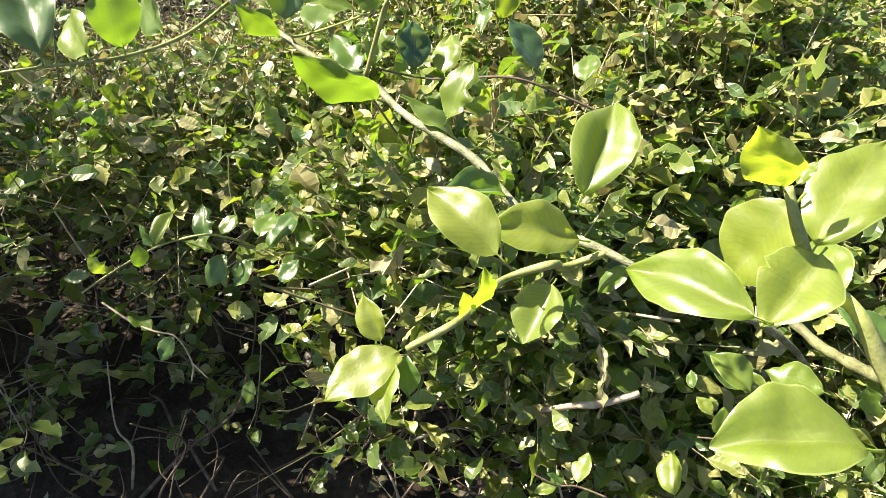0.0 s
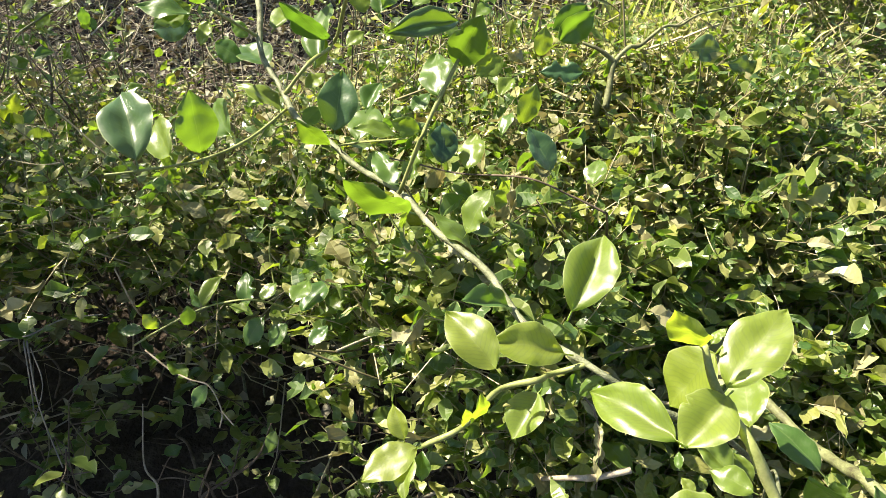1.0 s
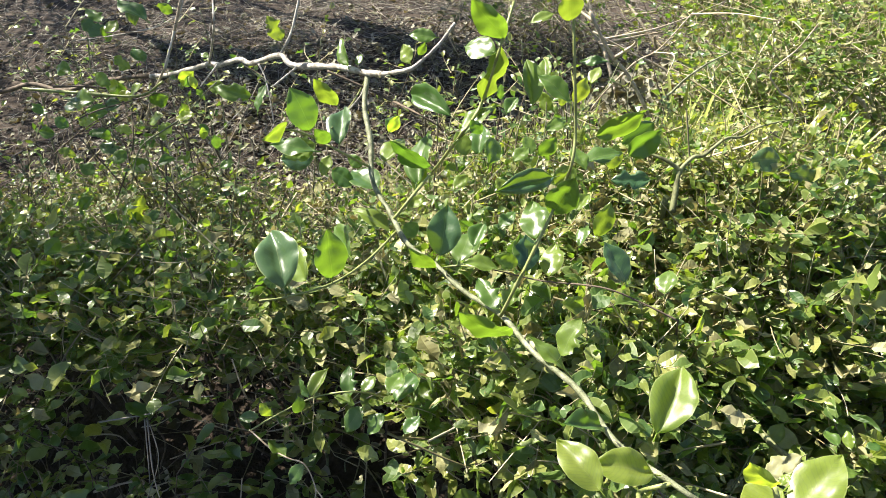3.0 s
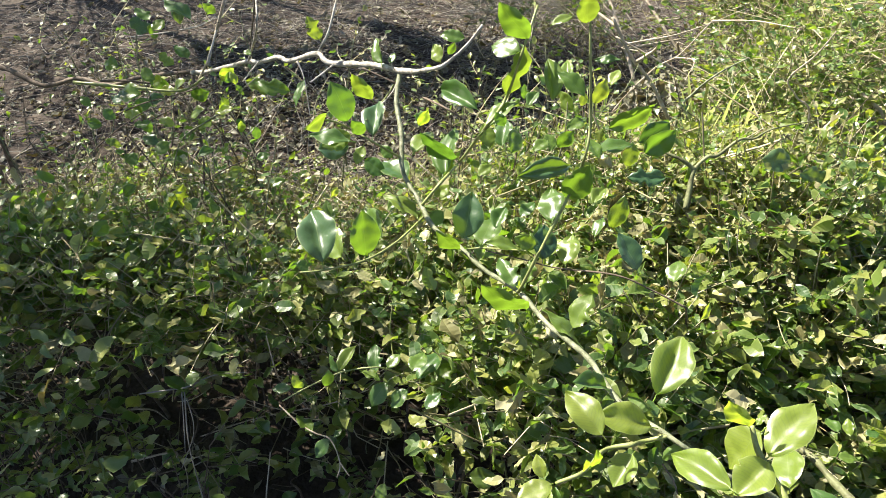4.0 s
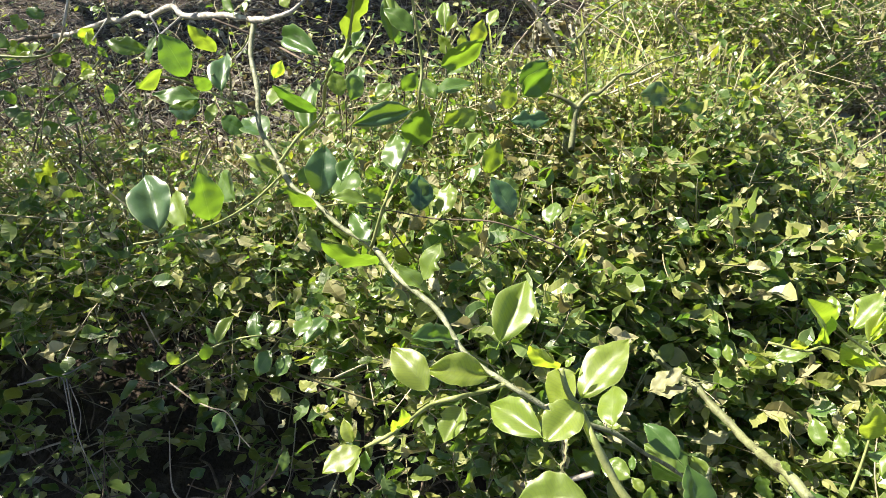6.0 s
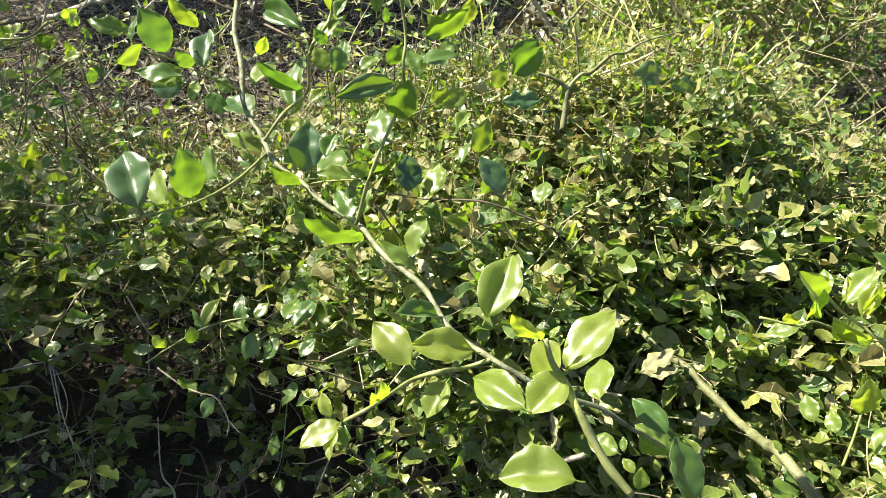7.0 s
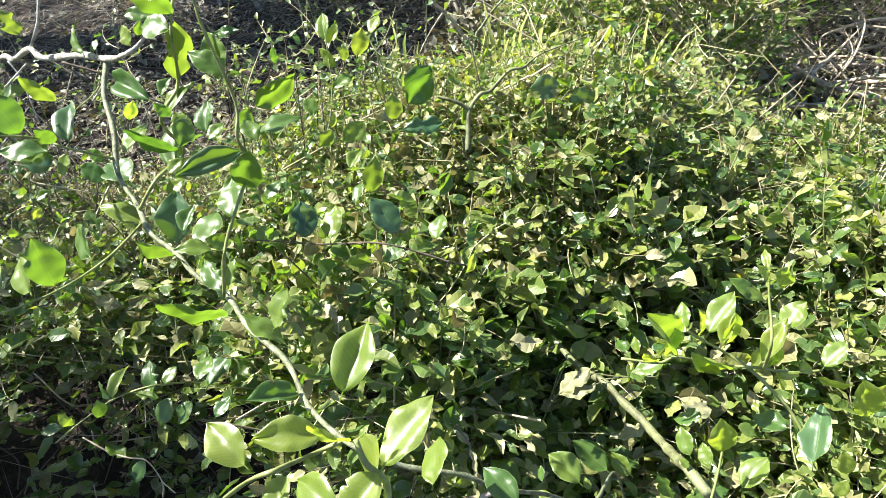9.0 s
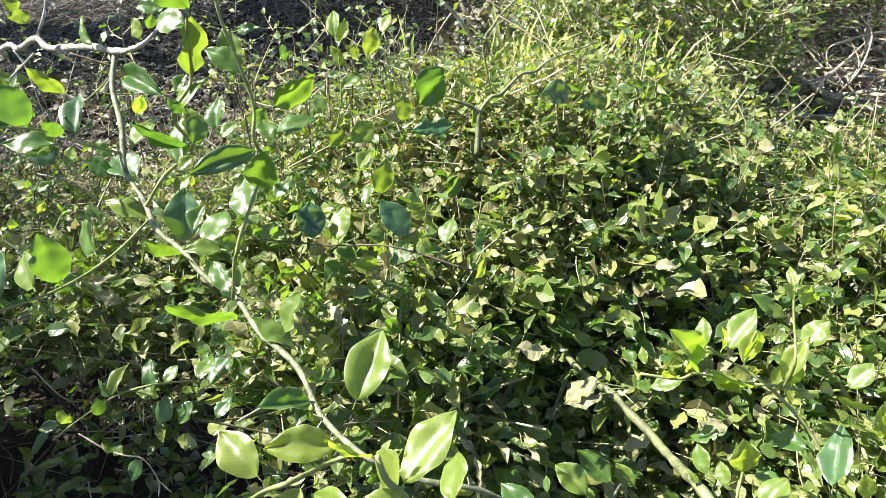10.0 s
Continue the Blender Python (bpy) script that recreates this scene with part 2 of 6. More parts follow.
def leaf_mesh(name, style, seed, material):
    """One leaf, 1 long and 1 wide: a short stalk, a blade with a sunk midrib and a rolled edge."""
    rnd = random.Random(seed)
    n, half = (40 if style == "torn" else 20), 4
    fold, bend, wave, slim = {"wide": (0.28, -0.14, 0.022, 0), "fold": (0.58, -0.18, 0.022, 0), "curl": (0.46, 0.16, 0.03, 0), "slim": (0.30, -0.16, 0.022, 1), "bitten": (0.26, -0.06, 0.03, 0), "torn": (0.16, 0.05, 0.05, 0)}[style]
    fold, bend = fold * rnd.uniform(0.7, 1.3), bend * rnd.uniform(0.6, 1.4)
    turn, phase, sway = rnd.uniform(-0.3, 0.3), rnd.uniform(0, 6), rnd.uniform(-0.05, 0.05)
    bites = [(rnd.uniform(0.25, 0.9), rnd.choice((-1, 1)), rnd.uniform(0.05, 0.11), rnd.uniform(0.3, 0.6)) for _ in range(5 if style == "bitten" else 0)]
    if style == "torn":
        bites = [(rnd.uniform(0.05, 1.0), rnd.choice((-1, 1)), rnd.uniform(0.04, 0.13), rnd.uniform(0.3, 0.85)) for _ in range(9)]
    if style != "bitten" and seed % 3 == 0:
        bites = [(rnd.uniform(0.5, 0.9), rnd.choice((-1, 1)), 0.05, 0.25)]
    bm = bmesh.new()
    uv = bm.loops.layers.uv.new("leaf")
    at = {}
    for i in range(n + 1):
        s = i / n
        w = max(0.5 * blade_shape(s, slim), 0.012)
        for j in range(-half, half + 1):
            f = j / half
            reach = 1.0
            for pos, sd, size, deep in bites:
                if sd * f > 0 and abs(s - pos) < size:
                    reach = min(reach, 1 - deep * (1 - ((s - pos) / size) ** 2))
            if style == "torn":
                reach = min(1.15, max(0.12, 0.62 + 0.75 * noise.noise(Vector((s * 3.6, math.copysign(3.0, f), seed * 1.9))) + 0.20 * noise.noise(Vector((s * 10, math.copysign(5.0, f), seed)))))
            ragged = 1 + (0.012 * math.sin(s * 14 + phase) + 0.010 * math.sin(s * 25 + 2 * phase) + 0.02 * noise.noise(Vector((s * 30, f, seed)))) * abs(f)
            y = f * w * reach * ragged
            x = 0.10 + 0.90 * s
            z = fold * math.sqrt(y * y + 0.0012) * (1 - 0.36 * abs(f)) + 0.055 * noise.noise(Vector((s * 2.6, f * 1.2, seed * 1.37))) + 0.02 * noise.noise(Vector((s * 7, f * 2.6, seed * 2.1))) + bend * (s - 0.45) ** 2 - bend * 0.2 + (wave * math.sin(s * 11 + phase + f) + 0.4 * wave * math.sin(s * 23 + 2 * phase - f)) * abs(f)
            z += turn * y * (s - 0.3) - (0.035 * w * 2 if abs(j) == half else 0)
            at[i, j] = bm.verts.new((x, y + sway * math.sin(s * 3.1), z * 0.9)), (s, 0.5 + 0.5 * f)
    for i in range(n):
        for j in range(-half, half):
            quad = [at[i, j], at[i + 1, j], at[i + 1, j + 1], at[i, j + 1]]
            face = bm.faces.new([v for v, _ in quad])
            face.smooth = True
            for loop, (_, c) in zip(face.loops, quad):
                loop[uv].uv = c
    first = len(bm.faces)
    tube(bm, [Vector((-0.01, 0, 0)), Vector((0.05, 0, 0.004)), Vector((0.11, 0, at[0, 0][0].co.z - 0.004)), Vector((0.17, 0, at[2, 0][0].co.z - 0.010))], 0.019, 0.006, 5)
    bm.faces.ensure_lookup_table()
    for face in bm.faces[first:]:
        for loop in face.loops:
            loop[uv].uv = (0.5, 0.5)
    return mesh_of(name, bm, material)


STYLES = {s + tone: [leaf_mesh("leaf", s, 7 * k + j, skin) for k in range(4)] for tone, skin in (("", LEAF), ("young", YOUNG_LIT), ("dry", DRY), ("dark", SHADED_LEAF)) for j, s in enumerate(("wide", "fold", "curl", "slim", "bitten", "torn"))}
leaf_count = [0]


def leaf(parent, base, tip, width, normal, style, tone=""):
    """A leaf from the place where its stalk meets the twig to its tip."""
    leaf_count[0] += 1
    base, n = Vector(base), Vector(normal)
    u = Vector(tip) - base
    size = u.length
    u.normalize()
    side = n.cross(u).normalized()
    n = u.cross(side)
    ob = new("leaf", STYLES[style + tone][leaf_count[0] % 4])
    turn = Matrix((u, side, n)).transposed().to_4x4()
    ob.matrix_basis = Matrix.Translation(base) @ turn @ Matrix.Diagonal((size, width * 0.97, size, 1))
    return under(ob, parent)


class Heap:
    """Many small pieces gathered into one mesh."""

    def __init__(self):
        self.verts, self.faces, self.uvs, self.count = [], [], [], 0

    def add(self, verts, faces, uvs=None):
        self.verts.append(verts)
        self.faces.append(faces + self.count)
        self.uvs.append(uvs if uvs is not None else np.full((len(verts), 2), 0.5))
        self.count += len(verts)

    def mesh(self, name, material, smooth=True):
        data = bpy.data.meshes.new(name)
        verts, faces, uvs = np.concatenate(self.verts), np.concatenate(self.faces), np.concatenate(self.uvs)
        data.vertices.add(len(verts))
        data.vertices.foreach_set("co", verts.astype(np.float32).ravel())
        data.loops.add(faces.size)
        data.loops.foreach_set("vertex_index", faces.astype(np.int32).ravel())
        data.polygons.add(len(faces))
        data.polygons.foreach_set("loop_start", np.arange(0, faces.size, 4, dtype=np.int32))
        data.polygons.foreach_set("use_smooth", np.full(len(faces), smooth))
        layer = data.uv_layers.new(name="leaf")
        layer.data.foreach_set("uv", uvs[faces.ravel()].astype(np.float32).ravel())
        data.update(calc_edges=True)
        data.materials.append(material)
        return data


def small_leaf(rng, kind, n=7):
    """Places, faces and leaf coordinates of a light leaf, 1 long, of one of several kinds."""
    fold, bend, turn = 0.08 + 0.34 * rng.random(), rng.uniform(-0.45, 0.3), rng.uniform(-0.7, 0.7)
    wide = rng.uniform(0.20, 0.31) * (0.6 if kind % 5 == 3 else 1.0)
    if kind % 5 == 4:
        fold, bend = 0.8, rng.uniform(-0.6, 0.6)
    bites = [(rng.uniform(0.25, 0.95), rng.choice((-1, 1)), rng.uniform(0.08, 0.17), rng.uniform(0.35, 0.8)) for _ in range((0, 2, 1)[kind % 3])]
    sway, phase, lobe = rng.uniform(-0.10, 0.10), rng.uniform(0, 6), rng.uniform(0.0, 0.14)
    rows = []
    for i in range(n + 1):
        s = i / n
        w = max(wide * blade_shape(s, 0), 0.006)
        for f in (-1, 0, 1):
            reach = 1.0
            for pos, way, size, deep in bites:
                if abs(s - pos) < size and f * way > 0:
                    reach = min(reach, 1 - deep)
            y = f * w * reach * (1 + (0.10 * rng.uniform(-1, 1) + lobe * math.sin(9 * s + phase + f)) * abs(f))
            z = fold * abs(y) * 0.9 + bend * (s - 0.3) ** 2 + turn * y * s + (0.018 * rng.uniform(-1, 1) + 0.05 * math.sin(7 * s + phase + 2 * f)) * abs(f)
            rows.append((0.08 + 0.92 * s, y + sway * math.sin(3.1 * s), z, s, 0.5 + 0.5 * f))
    rows = np.array(rows)
    faces = np.array([(3 * i + j, 3 * i + 3 + j, 3 * i + 4 + j, 3 * i + 1 + j) for i in range(n) for j in range(2)])
    return rows[:, :3], faces, rows[:, 3:]


leaf_rng = np.random.default_rng(11)
KINDS = [small_leaf(leaf_rng, k) for k in range(45)]
SLIGHT = [small_leaf(leaf_rng, 3 if k % 2 else k, 5) for k in range(40)]
FAINT = [small_leaf(leaf_rng, k, 4) for k in range(20)]


def thin_tube(line, r0, r1, sides=3):
    """Places and faces of a thin twig along a line of places."""
    line = np.asarray(line)
    d = np.gradient(line, axis=0)
    d /= np.linalg.norm(d, axis=1)[:, None]
    a = np.cross(d, (0.31, 0.17, 0.93))
    a /= np.linalg.norm(a, axis=1)[:, None]
    b = np.cross(d, a)
    r = np.linspace(r0, r1, len(line))[:, None, None]
    w = np.arange(sides) * 2 * math.pi / sides
    verts = line[:, None] + r * (np.cos(w)[None, :, None] * a[:, None] + np.sin(w)[None, :, None] * b[:, None])
    k = np.arange(len(line) - 1)[:, None] * sides
    s = np.arange(sides)[None]
    faces = np.stack([k + s, k + (s + 1) % sides, k + sides + (s + 1) % sides, k + sides + s], -1).reshape(-1, 4)
    return verts.reshape(-1, 3), faces


def unit(v):
    return v / np.linalg.norm(v)


def laid(base, u, n, size, shape):
    """The places of a leaf shape laid at base, along u, facing n."""
    side = unit(np.cross(n, u))
    n = np.cross(u, side)
    return base + size * (shape[:, :1] * u + shape[:, 1:2] * side + shape[:, 2:] * n)


def step(a, b, x):
    t = min(1.0, max(0.0, (x - a) / (b - a)))
    return t * t * (3 - 2 * t)


# ---- ground ----
def ground_height(x, y):
    z = 0.05 * noise.noise(Vector((x * 0.9, y * 0.9, 1.7))) + 0.022 * noise.noise(Vector((x * 3.7, y * 3.7, 4.2))) + 0.010 * noise.noise(Vector((x * 11, y * 11, 8.0)))
    return z * step(60, 6, math.hypot(x, y)) + 0.16 * step(1.7, 3.4, y) * step(40, 8, y)


def ground_sheet():
    line = np.linspace(-1, 1, 241)
    line = 3.2 * line + 400 * line**9
    verts = np.array([(x, y + 1.2, ground_height(x, y + 1.2)) for y in line for x in line])
    n = len(line)
    k = (np.arange(n - 1)[:, None] * n + np.arange(n - 1)[None]).ravel()
    heap = Heap()
    heap.add(verts, np.stack([k, k + 1, k + n + 1, k + n], -1))
    return tagged(new("ground", heap.mesh("ground", SOIL)), "dark dry soil scattered with straw and leaf litter", "ground", kind="structure")


ground_sheet()


# ---- shrubs ----
def top_height(x, y):
    """The height of the thicket's leafy top over the ground, 0 where there is none."""
    front = 0.50 + 0.14 * step(0.05, -0.35, x) - 0.10 * step(0.2, 0.9, x) + 0.06 * noise.noise(Vector((x * 3.1, 0.4, 0.0))) + 0.14 * math.exp(-(((x + 0.34) / 0.30) ** 2))
    back = 1.66 - 0.04 * step(-0.5, 0.05, x) - 0.32 * step(0.65, 1.15, x) + 0.10 * noise.noise(Vector((x * 2.3, 7.4, 0.0)))
    h = 0.50 + 0.22 * math.exp(-(((x - 0.32) / 0.42) ** 2) - ((y - 1.2) / 0.30) ** 2) + 0.05 * math.exp(-(((x + 0.3) / 0.3) ** 2) - ((y - 0.7) / 0.2) ** 2)
    h += 0.07 * noise.noise(Vector((x * 2.6, y * 2.6, 3.0))) + 0.05 * noise.noise(Vector((x * 6.1, y * 6.1, 9.0)))
    h -= 0.17 * math.exp(-(((x - 0.60) / 0.26) ** 2) - ((y - 0.60) / 0.14) ** 2)
    h -= 0.10 * math.exp(-(((x - 0.22) / 0.09) ** 2) - ((y - 0.97) / 0.08) ** 2)
    h -= 0.14 * step(-0.1, -0.6, x) * step(0.95, 1.45, y)
    h -= 0.17 * math.exp(-(((x - 0.40) / 0.17) ** 2) - ((y - 0.60) / 0.12) ** 2) + 0.12 * math.exp(-(((x - 0.31) / 0.10) ** 2) - ((y - 0.76) / 0.09) ** 2) + 0.10 * math.exp(-(((x + 0.16) / 0.10) ** 2) - ((y - 0.86) / 0.12) ** 2) + 0.09 * math.exp(-(((x + 0.27) / 0.14) ** 2) - ((y - 0.63) / 0.08) ** 2)
    middle = 1.02 + 0.1 * noise.noise(Vector((y * 2.0, 3.3, 0.0)))
    far_end = step(2.25, 1.75, abs(x - 0.02) + 0.9 * abs(y - middle) + 0.25 * noise.noise(Vector((x * 2.7, y * 2.7, 6.0))))
    edge = far_end * step(front, front + 0.10, y) * step(back + 0.12, back - 0.10, y)
    return h * edge if edge > 0.25 else 0.0


def sprig_of(rng, root, way, length, size, put_leaf, put_twig):
    """A short twig from root, with leaves to both sides in turn and one at its end."""
    n = 6
    drift = rng.normal(0, 0.35, 3)
    line = [root]
    d = unit(way)
    for k in range(n):
        d = unit(d + drift * 0.25 + np.array((0, 0, 0.05)))
        line.append(line[-1] + d * length / n)
    put_twig(np.array(line), 0.0016, 0.0006)
    count = max(3, int(length / (size * 0.55)))
    for k in range(count):
        t = (k + 0.8) / count * n
        i = min(int(t), n - 1)
        q = line[i] + (line[i + 1] - line[i]) * min(t - i, 1)
        d = unit(line[i + 1] - line[i])
        side = unit(np.cross(d, (0.05, 0.03, 1.0))) * (1 if k % 2 else -1)
        u = unit((0.55 * d + (0.85 * side if k < count - 1 else 0.1 * side) + rng.normal(0, 0.38, 3)) * (1, 1, 0.6))
        up = unit(np.array((-0.05, -0.08, 0.95)) + rng.normal(0, 0.46, 3))
        if abs(up @ u) > 0.9:
            up = unit(up + 0.8 * side)
        put_leaf(q, u, up, min(0.052 - 0.016 * step(0.85, 1.15, q[1]), size * (0.55 + 1.1 * rng.random() ** 1.4) * (1.4 if rng.random() < 0.10 else 1.0)), int(rng.integers(len(KINDS))))


def shrub(name, label, seed, boxes, count, group, single=0, height=top_height, ground=0.0):
    """A shrub over the given parts of the plan: stems from the ground, leafy sprigs, the nearest leaves as parts of their own."""
    rng = np.random.default_rng(seed)
    x0, y0, x1, y1 = boxes
    top = holder(name, ((x0 + x1) / 2, (y0 + y1) / 2, ground_height((x0 + x1) / 2, (y0 + y1) / 2)), label, "shrub", group)
    leaves, twigs, withered, fresh = Heap(), Heap(), Heap(), Heap()
    alone = []

    def put_leaf(q, u, n, size, kind):
        shape, faces, uvs = KINDS[kind] if q[1] < 1.08 else SLIGHT[kind % len(SLIGHT)]
        # Withered leaves; the even share is raised to imitate warm bounce in the shadows.
        if rng.random() < 0.10 + 0.16 * step(-0.2, -0.5, q[0]) * step(0.95, 1.2, q[1]) + 0.26 * math.exp(-(((q[0] - 0.22) / 0.22) ** 2) - ((q[1] - 1.0) / 0.16) ** 2):
            withered.add(laid(q, u, n, size * 1.1, shape * (1, 1, 1.8)), faces, uvs)
        elif rng.random() < 0.06 + 0.50 * math.exp(-(((q[0] - 0.42) / 0.42) ** 2) - ((q[1] - 1.40) / 0.26) ** 2):
            fresh.add(laid(q, u, n, size, shape), faces, uvs)
        elif len(alone) < single and abs(q[0]) < 1.1 and q[1] < 1.05:
            alone.append((q, u, n, size, kind))
        else:
            leaves.add(laid(q, u, n, size, shape), faces, uvs)

    def put_twig(line, r0, r1):
        twigs.add(*thin_tube(line, r0, r1))

    done = 0
    for _ in range(count * 12):
        if done >= count:
            break
        x, y = rng.uniform(x0, x1), rng.uniform(y0, y1)
        h = height(x, y)
        if h <= 0:
            continue
        deep = rng.random() ** 1.7 * 0.28
        if y < 0.88 and x < 0.12 and rng.random() < 0.30 * step(0.12, -0.1, x):
            continue
        if rng.random() > 0.75 + 1.1 * noise.noise(Vector((x * 7, y * 7, deep * 9))) + 0.25 * step(-0.6, 0.4, x):
            continue
        if x < -0.2 and rng.random() < 0.55 * step(0.95, 1.15, y) * step(-0.15, -0.45, x):
            continue
        thin = step(0.30, -0.05, x) * step(0.95, 0.80, y)
        deep *= 1 - 0.58 * thin
        z = h - deep
        if z < 0.10 or (-0.78 < x < -0.08 + 0.22 * noise.noise(Vector((x * 3, y * 9, z * 9))) and y < 0.92 and z < 0.41 and rng.random() < (0.45 if x > -0.5 else 0.15)):
            continue
        done += 1
        e = 0.04
        slope = np.array((height(x - e, y) - height(x + e, y), height(x, y - e) - height(x, y + e), 2 * e))
        way = unit(0.55 * np.clip(slope, -0.12, 0.12) / 0.12 + rng.normal(0, 0.45, 3) + np.array((0, 0, 0.25)))
        small = 1.0 - 0.36 * step(0.78, 1.15, y) + 0.30 * step(1.60, 1.75, y)
        sprig_of(rng, np.array((x, y, z + ground)), way, rng.uniform(0.08, 0.19) * small, rng.uniform(0.027, 0.045) * small, put_leaf, put_twig)
    for q, u, n, size, kind in alone:
        ob = new("leaf", shared_leaf(kind))
        side = unit(np.cross(n, u))
        turn = Matrix((u, side, np.cross(u, side))).transposed().to_4x4()
        ob.matrix_basis = Matrix.Translation(q) @ turn @ Matrix.Scale(size, 4)
        under(ob, top)
    for k in range(int(26 * (x1 - x0))):
        x, y = rng.uniform(x0, x1), rng.uniform(y0, y1)
        h = height(x, y)
        if h <= 0:
            continue
        lean = rng.normal(0, 0.10, 2)
        foot = np.array((x + lean[0], y + abs(lean[1]) * 0.8, ground_height(x + lean[0], y + abs(lean[1]) * 0.8) - 0.01))
        mid = foot * 0.5 + np.array((x, y, h * 0.9 + ground)) * 0.5 + np.append(rng.normal(0, 0.04, 2), 0)
        end = np.array((x, y, h * 0.92 + ground))
        r = rng.uniform(0.0018, 0.0045)
        stem(top, "stem", [tuple(foot), tuple(foot * 0.6 + mid * 0.4 + np.append(rng.normal(0, 0.015, 2), 0)), tuple(mid), tuple(end)], r, r * 0.5, BROWN_BARK if k % 3 else BARK)
        for _ in range(7):
            a = foot + (end - foot) * rng.uniform(0.25, 0.8)
            b = a + rng.normal(0, 0.10, 3) + np.array((0, 0, 0.02))
            put_twig(np.array([a, a * 0.5 + b * 0.5 + rng.normal(0, 0.012, 3), b, b + (b - a) * 0.3 + rng.normal(0, 0.01, 3)]), rng.uniform(0.0011, 0.0024), 0.0006)
    for k in range(int(18 * (x1 - x0))):
        x, y = rng.uniform(x0, x1), rng.uniform(0.52, 0.95)
        if height(x, y) <= 0 or height(x, y + 0.1) <= 0:
            continue
        a = np.array((x, y, rng.uniform(0.05, 0.34)))
        d = unit(rng.normal(0, 1, 3) * (1, 0.6, 0.45)) * rng.uniform(0.08, 0.2)
        c = rng.normal(0, 0.03, 3)
        r = rng.uniform(0.0013, 0.0036)
        stem(top, "stem", [tuple(a - d), tuple(a - 0.3 * d + c), tuple(a + 0.4 * d - c), tuple(a + d)], r, r * 0.6, BROWN_BARK if k % 3 else PALE_BARK)
    for _ in range(int((300 if x0 > -1 else 380) * (x1 - x0))):
        x, y = rng.uniform(x0, x1), rng.uniform(y0, y1)
        h = height(x, y)
        if h <= 0:
            continue
        a = np.array((x, y, h - rng.uniform(-0.05, 0.05) + ground))
        d = rng.normal(0, 1, 3) * (1, 1, 0.45)
        d = unit(d) * rng.uniform(0.05, 0.13)
        c = rng.normal(0, 0.035, 3)
        put_twig(np.array([a - 1.4 * d + c, a - 0.6 * d, a - c * 0.6, a + 0.7 * d + c * 0.5, a + 1.5 * d - c]), rng.uniform(0.0010, 0.0026), 0.0008)
    tagged(under(new("foliage", leaves.mesh("foliage", FOLIAGE, False)), top), kind="stuff")
    tagged(under(new("withered_foliage", withered.mesh("withered_foliage", WITHERED, False)), top, "dry tan withered leaves, some added to imitate warm bounced light"), kind="stuff")
    tagged(under(new("young_foliage", fresh.mesh("young_foliage", FRESH, False)), top, "yellow-green young leaves"), kind="stuff")
    tagged(under(new("fine_twig", twigs.mesh("fine_twig", TWIGS)), top), kind="stuff")
    return top


made_leaves = {}


def shared_leaf(kind):
    if kind not in made_leaves:
        shape, faces, uvs = KINDS[kind]
        heap = Heap()
        heap.add(shape, faces, uvs)
        made_leaves[kind] = heap.mesh("leaf", SMALL_LEAF)
    return made_leaves[kind]


bark_of = {"shade_tree": BROWN_BARK, "citrus_branch": BARK, "leafy_sprig": GREEN_STEM, "thick_stem": THICK_BARK, "thorny_limb": LIMB_BARK, "leaning_stem": BARK, "forked_twig": THICK_BARK, "dead_twig": PALE_BARK, "shrub": BROWN_BARK, "leafy_shoot": BARK, "leafy_twig": BROWN_BARK, "dry_straw": STRAW, "bare_branch": PALE_BARK, "dead_branch": PALE_BARK}
shrub("shrub", "dense low green shrub with small oval leaves, sunlit on top", 5, (-0.45, 0.35, 0.55, 1.75), 5000, "shrubs of the thicket", 290)
shrub("shrub", "shaded green shrub with small oval leaves and bare lower twigs", 6, (-2.3, 0.35, -0.45, 1.85), 2600, "shrubs of the thicket", 290)
shrub("shrub", "spreading green shrub with small glossy leaves over dry ground", 7, (0.55, 0.30, 2.3, 1.75), 5200, "shrubs of the thicket", 290)


def far_height(x, y):
    return (0.60 + 0.14 * noise.noise(Vector((x * 2, y * 2, 5)))) * step(0.0, 0.25, 1 - ((x - 1.15) / 0.85) ** 2 - ((y - 2.85) / 0.55) ** 2)


def far_height_left(x, y):
    return (0.40 + 0.1 * noise.noise(Vector((x * 2, y * 2, 5)))) * step(0.0, 0.2, 1 - ((x + 0.15) / 0.42) ** 2 - ((y - 3.1) / 0.4) ** 2)


def back_height(x, y):
    return (0.58 + 0.16 * noise.noise(Vector((x * 3, y * 3, 2))) + 0.08 * noise.noise(Vector((x * 8, y * 8, 1)))) * step(0.0, 0.22, 1 - ((x - 0.80) / 0.43) ** 2 - ((y - 1.98) / 0.42) ** 2)


shrub("shrub", "pale green shrub with small slender leaves rising behind the thicket", 10, (0.35, 1.55, 1.25, 2.42), 1100, "shrubs of the thicket", height=back_height, ground=0.04)
shrub("shrub", "sparse green shrub among dry grass behind the thicket", 8, (0.3, 2.3, 2.0, 3.4), 1500, "shrubs of the thicket", height=far_height, ground=0.08)
def end_height(x, y):
    return (0.46 + 0.14 * noise.noise(Vector((x * 3, y * 3, 9)))) * step(0.0, 0.25, 1 - ((x - 2.25) / 0.50) ** 2 - ((y - 2.75) / 0.50) ** 2)


shrub("shrub", "low green shrub beyond the dead branches", 12, (1.7, 2.2, 2.8, 3.3), 420, "shrubs of the thicket", height=end_height, ground=0.08)
# Added where there is a shaded hollow with few leaves, to darken it.
shrub("shrub", "small sparse shrub standing in for the dark hollow behind the thicket", 9, (-0.6, 2.65, 0.3, 3.55), 110, "shrubs of the thicket", height=far_height_left, ground=0.10)


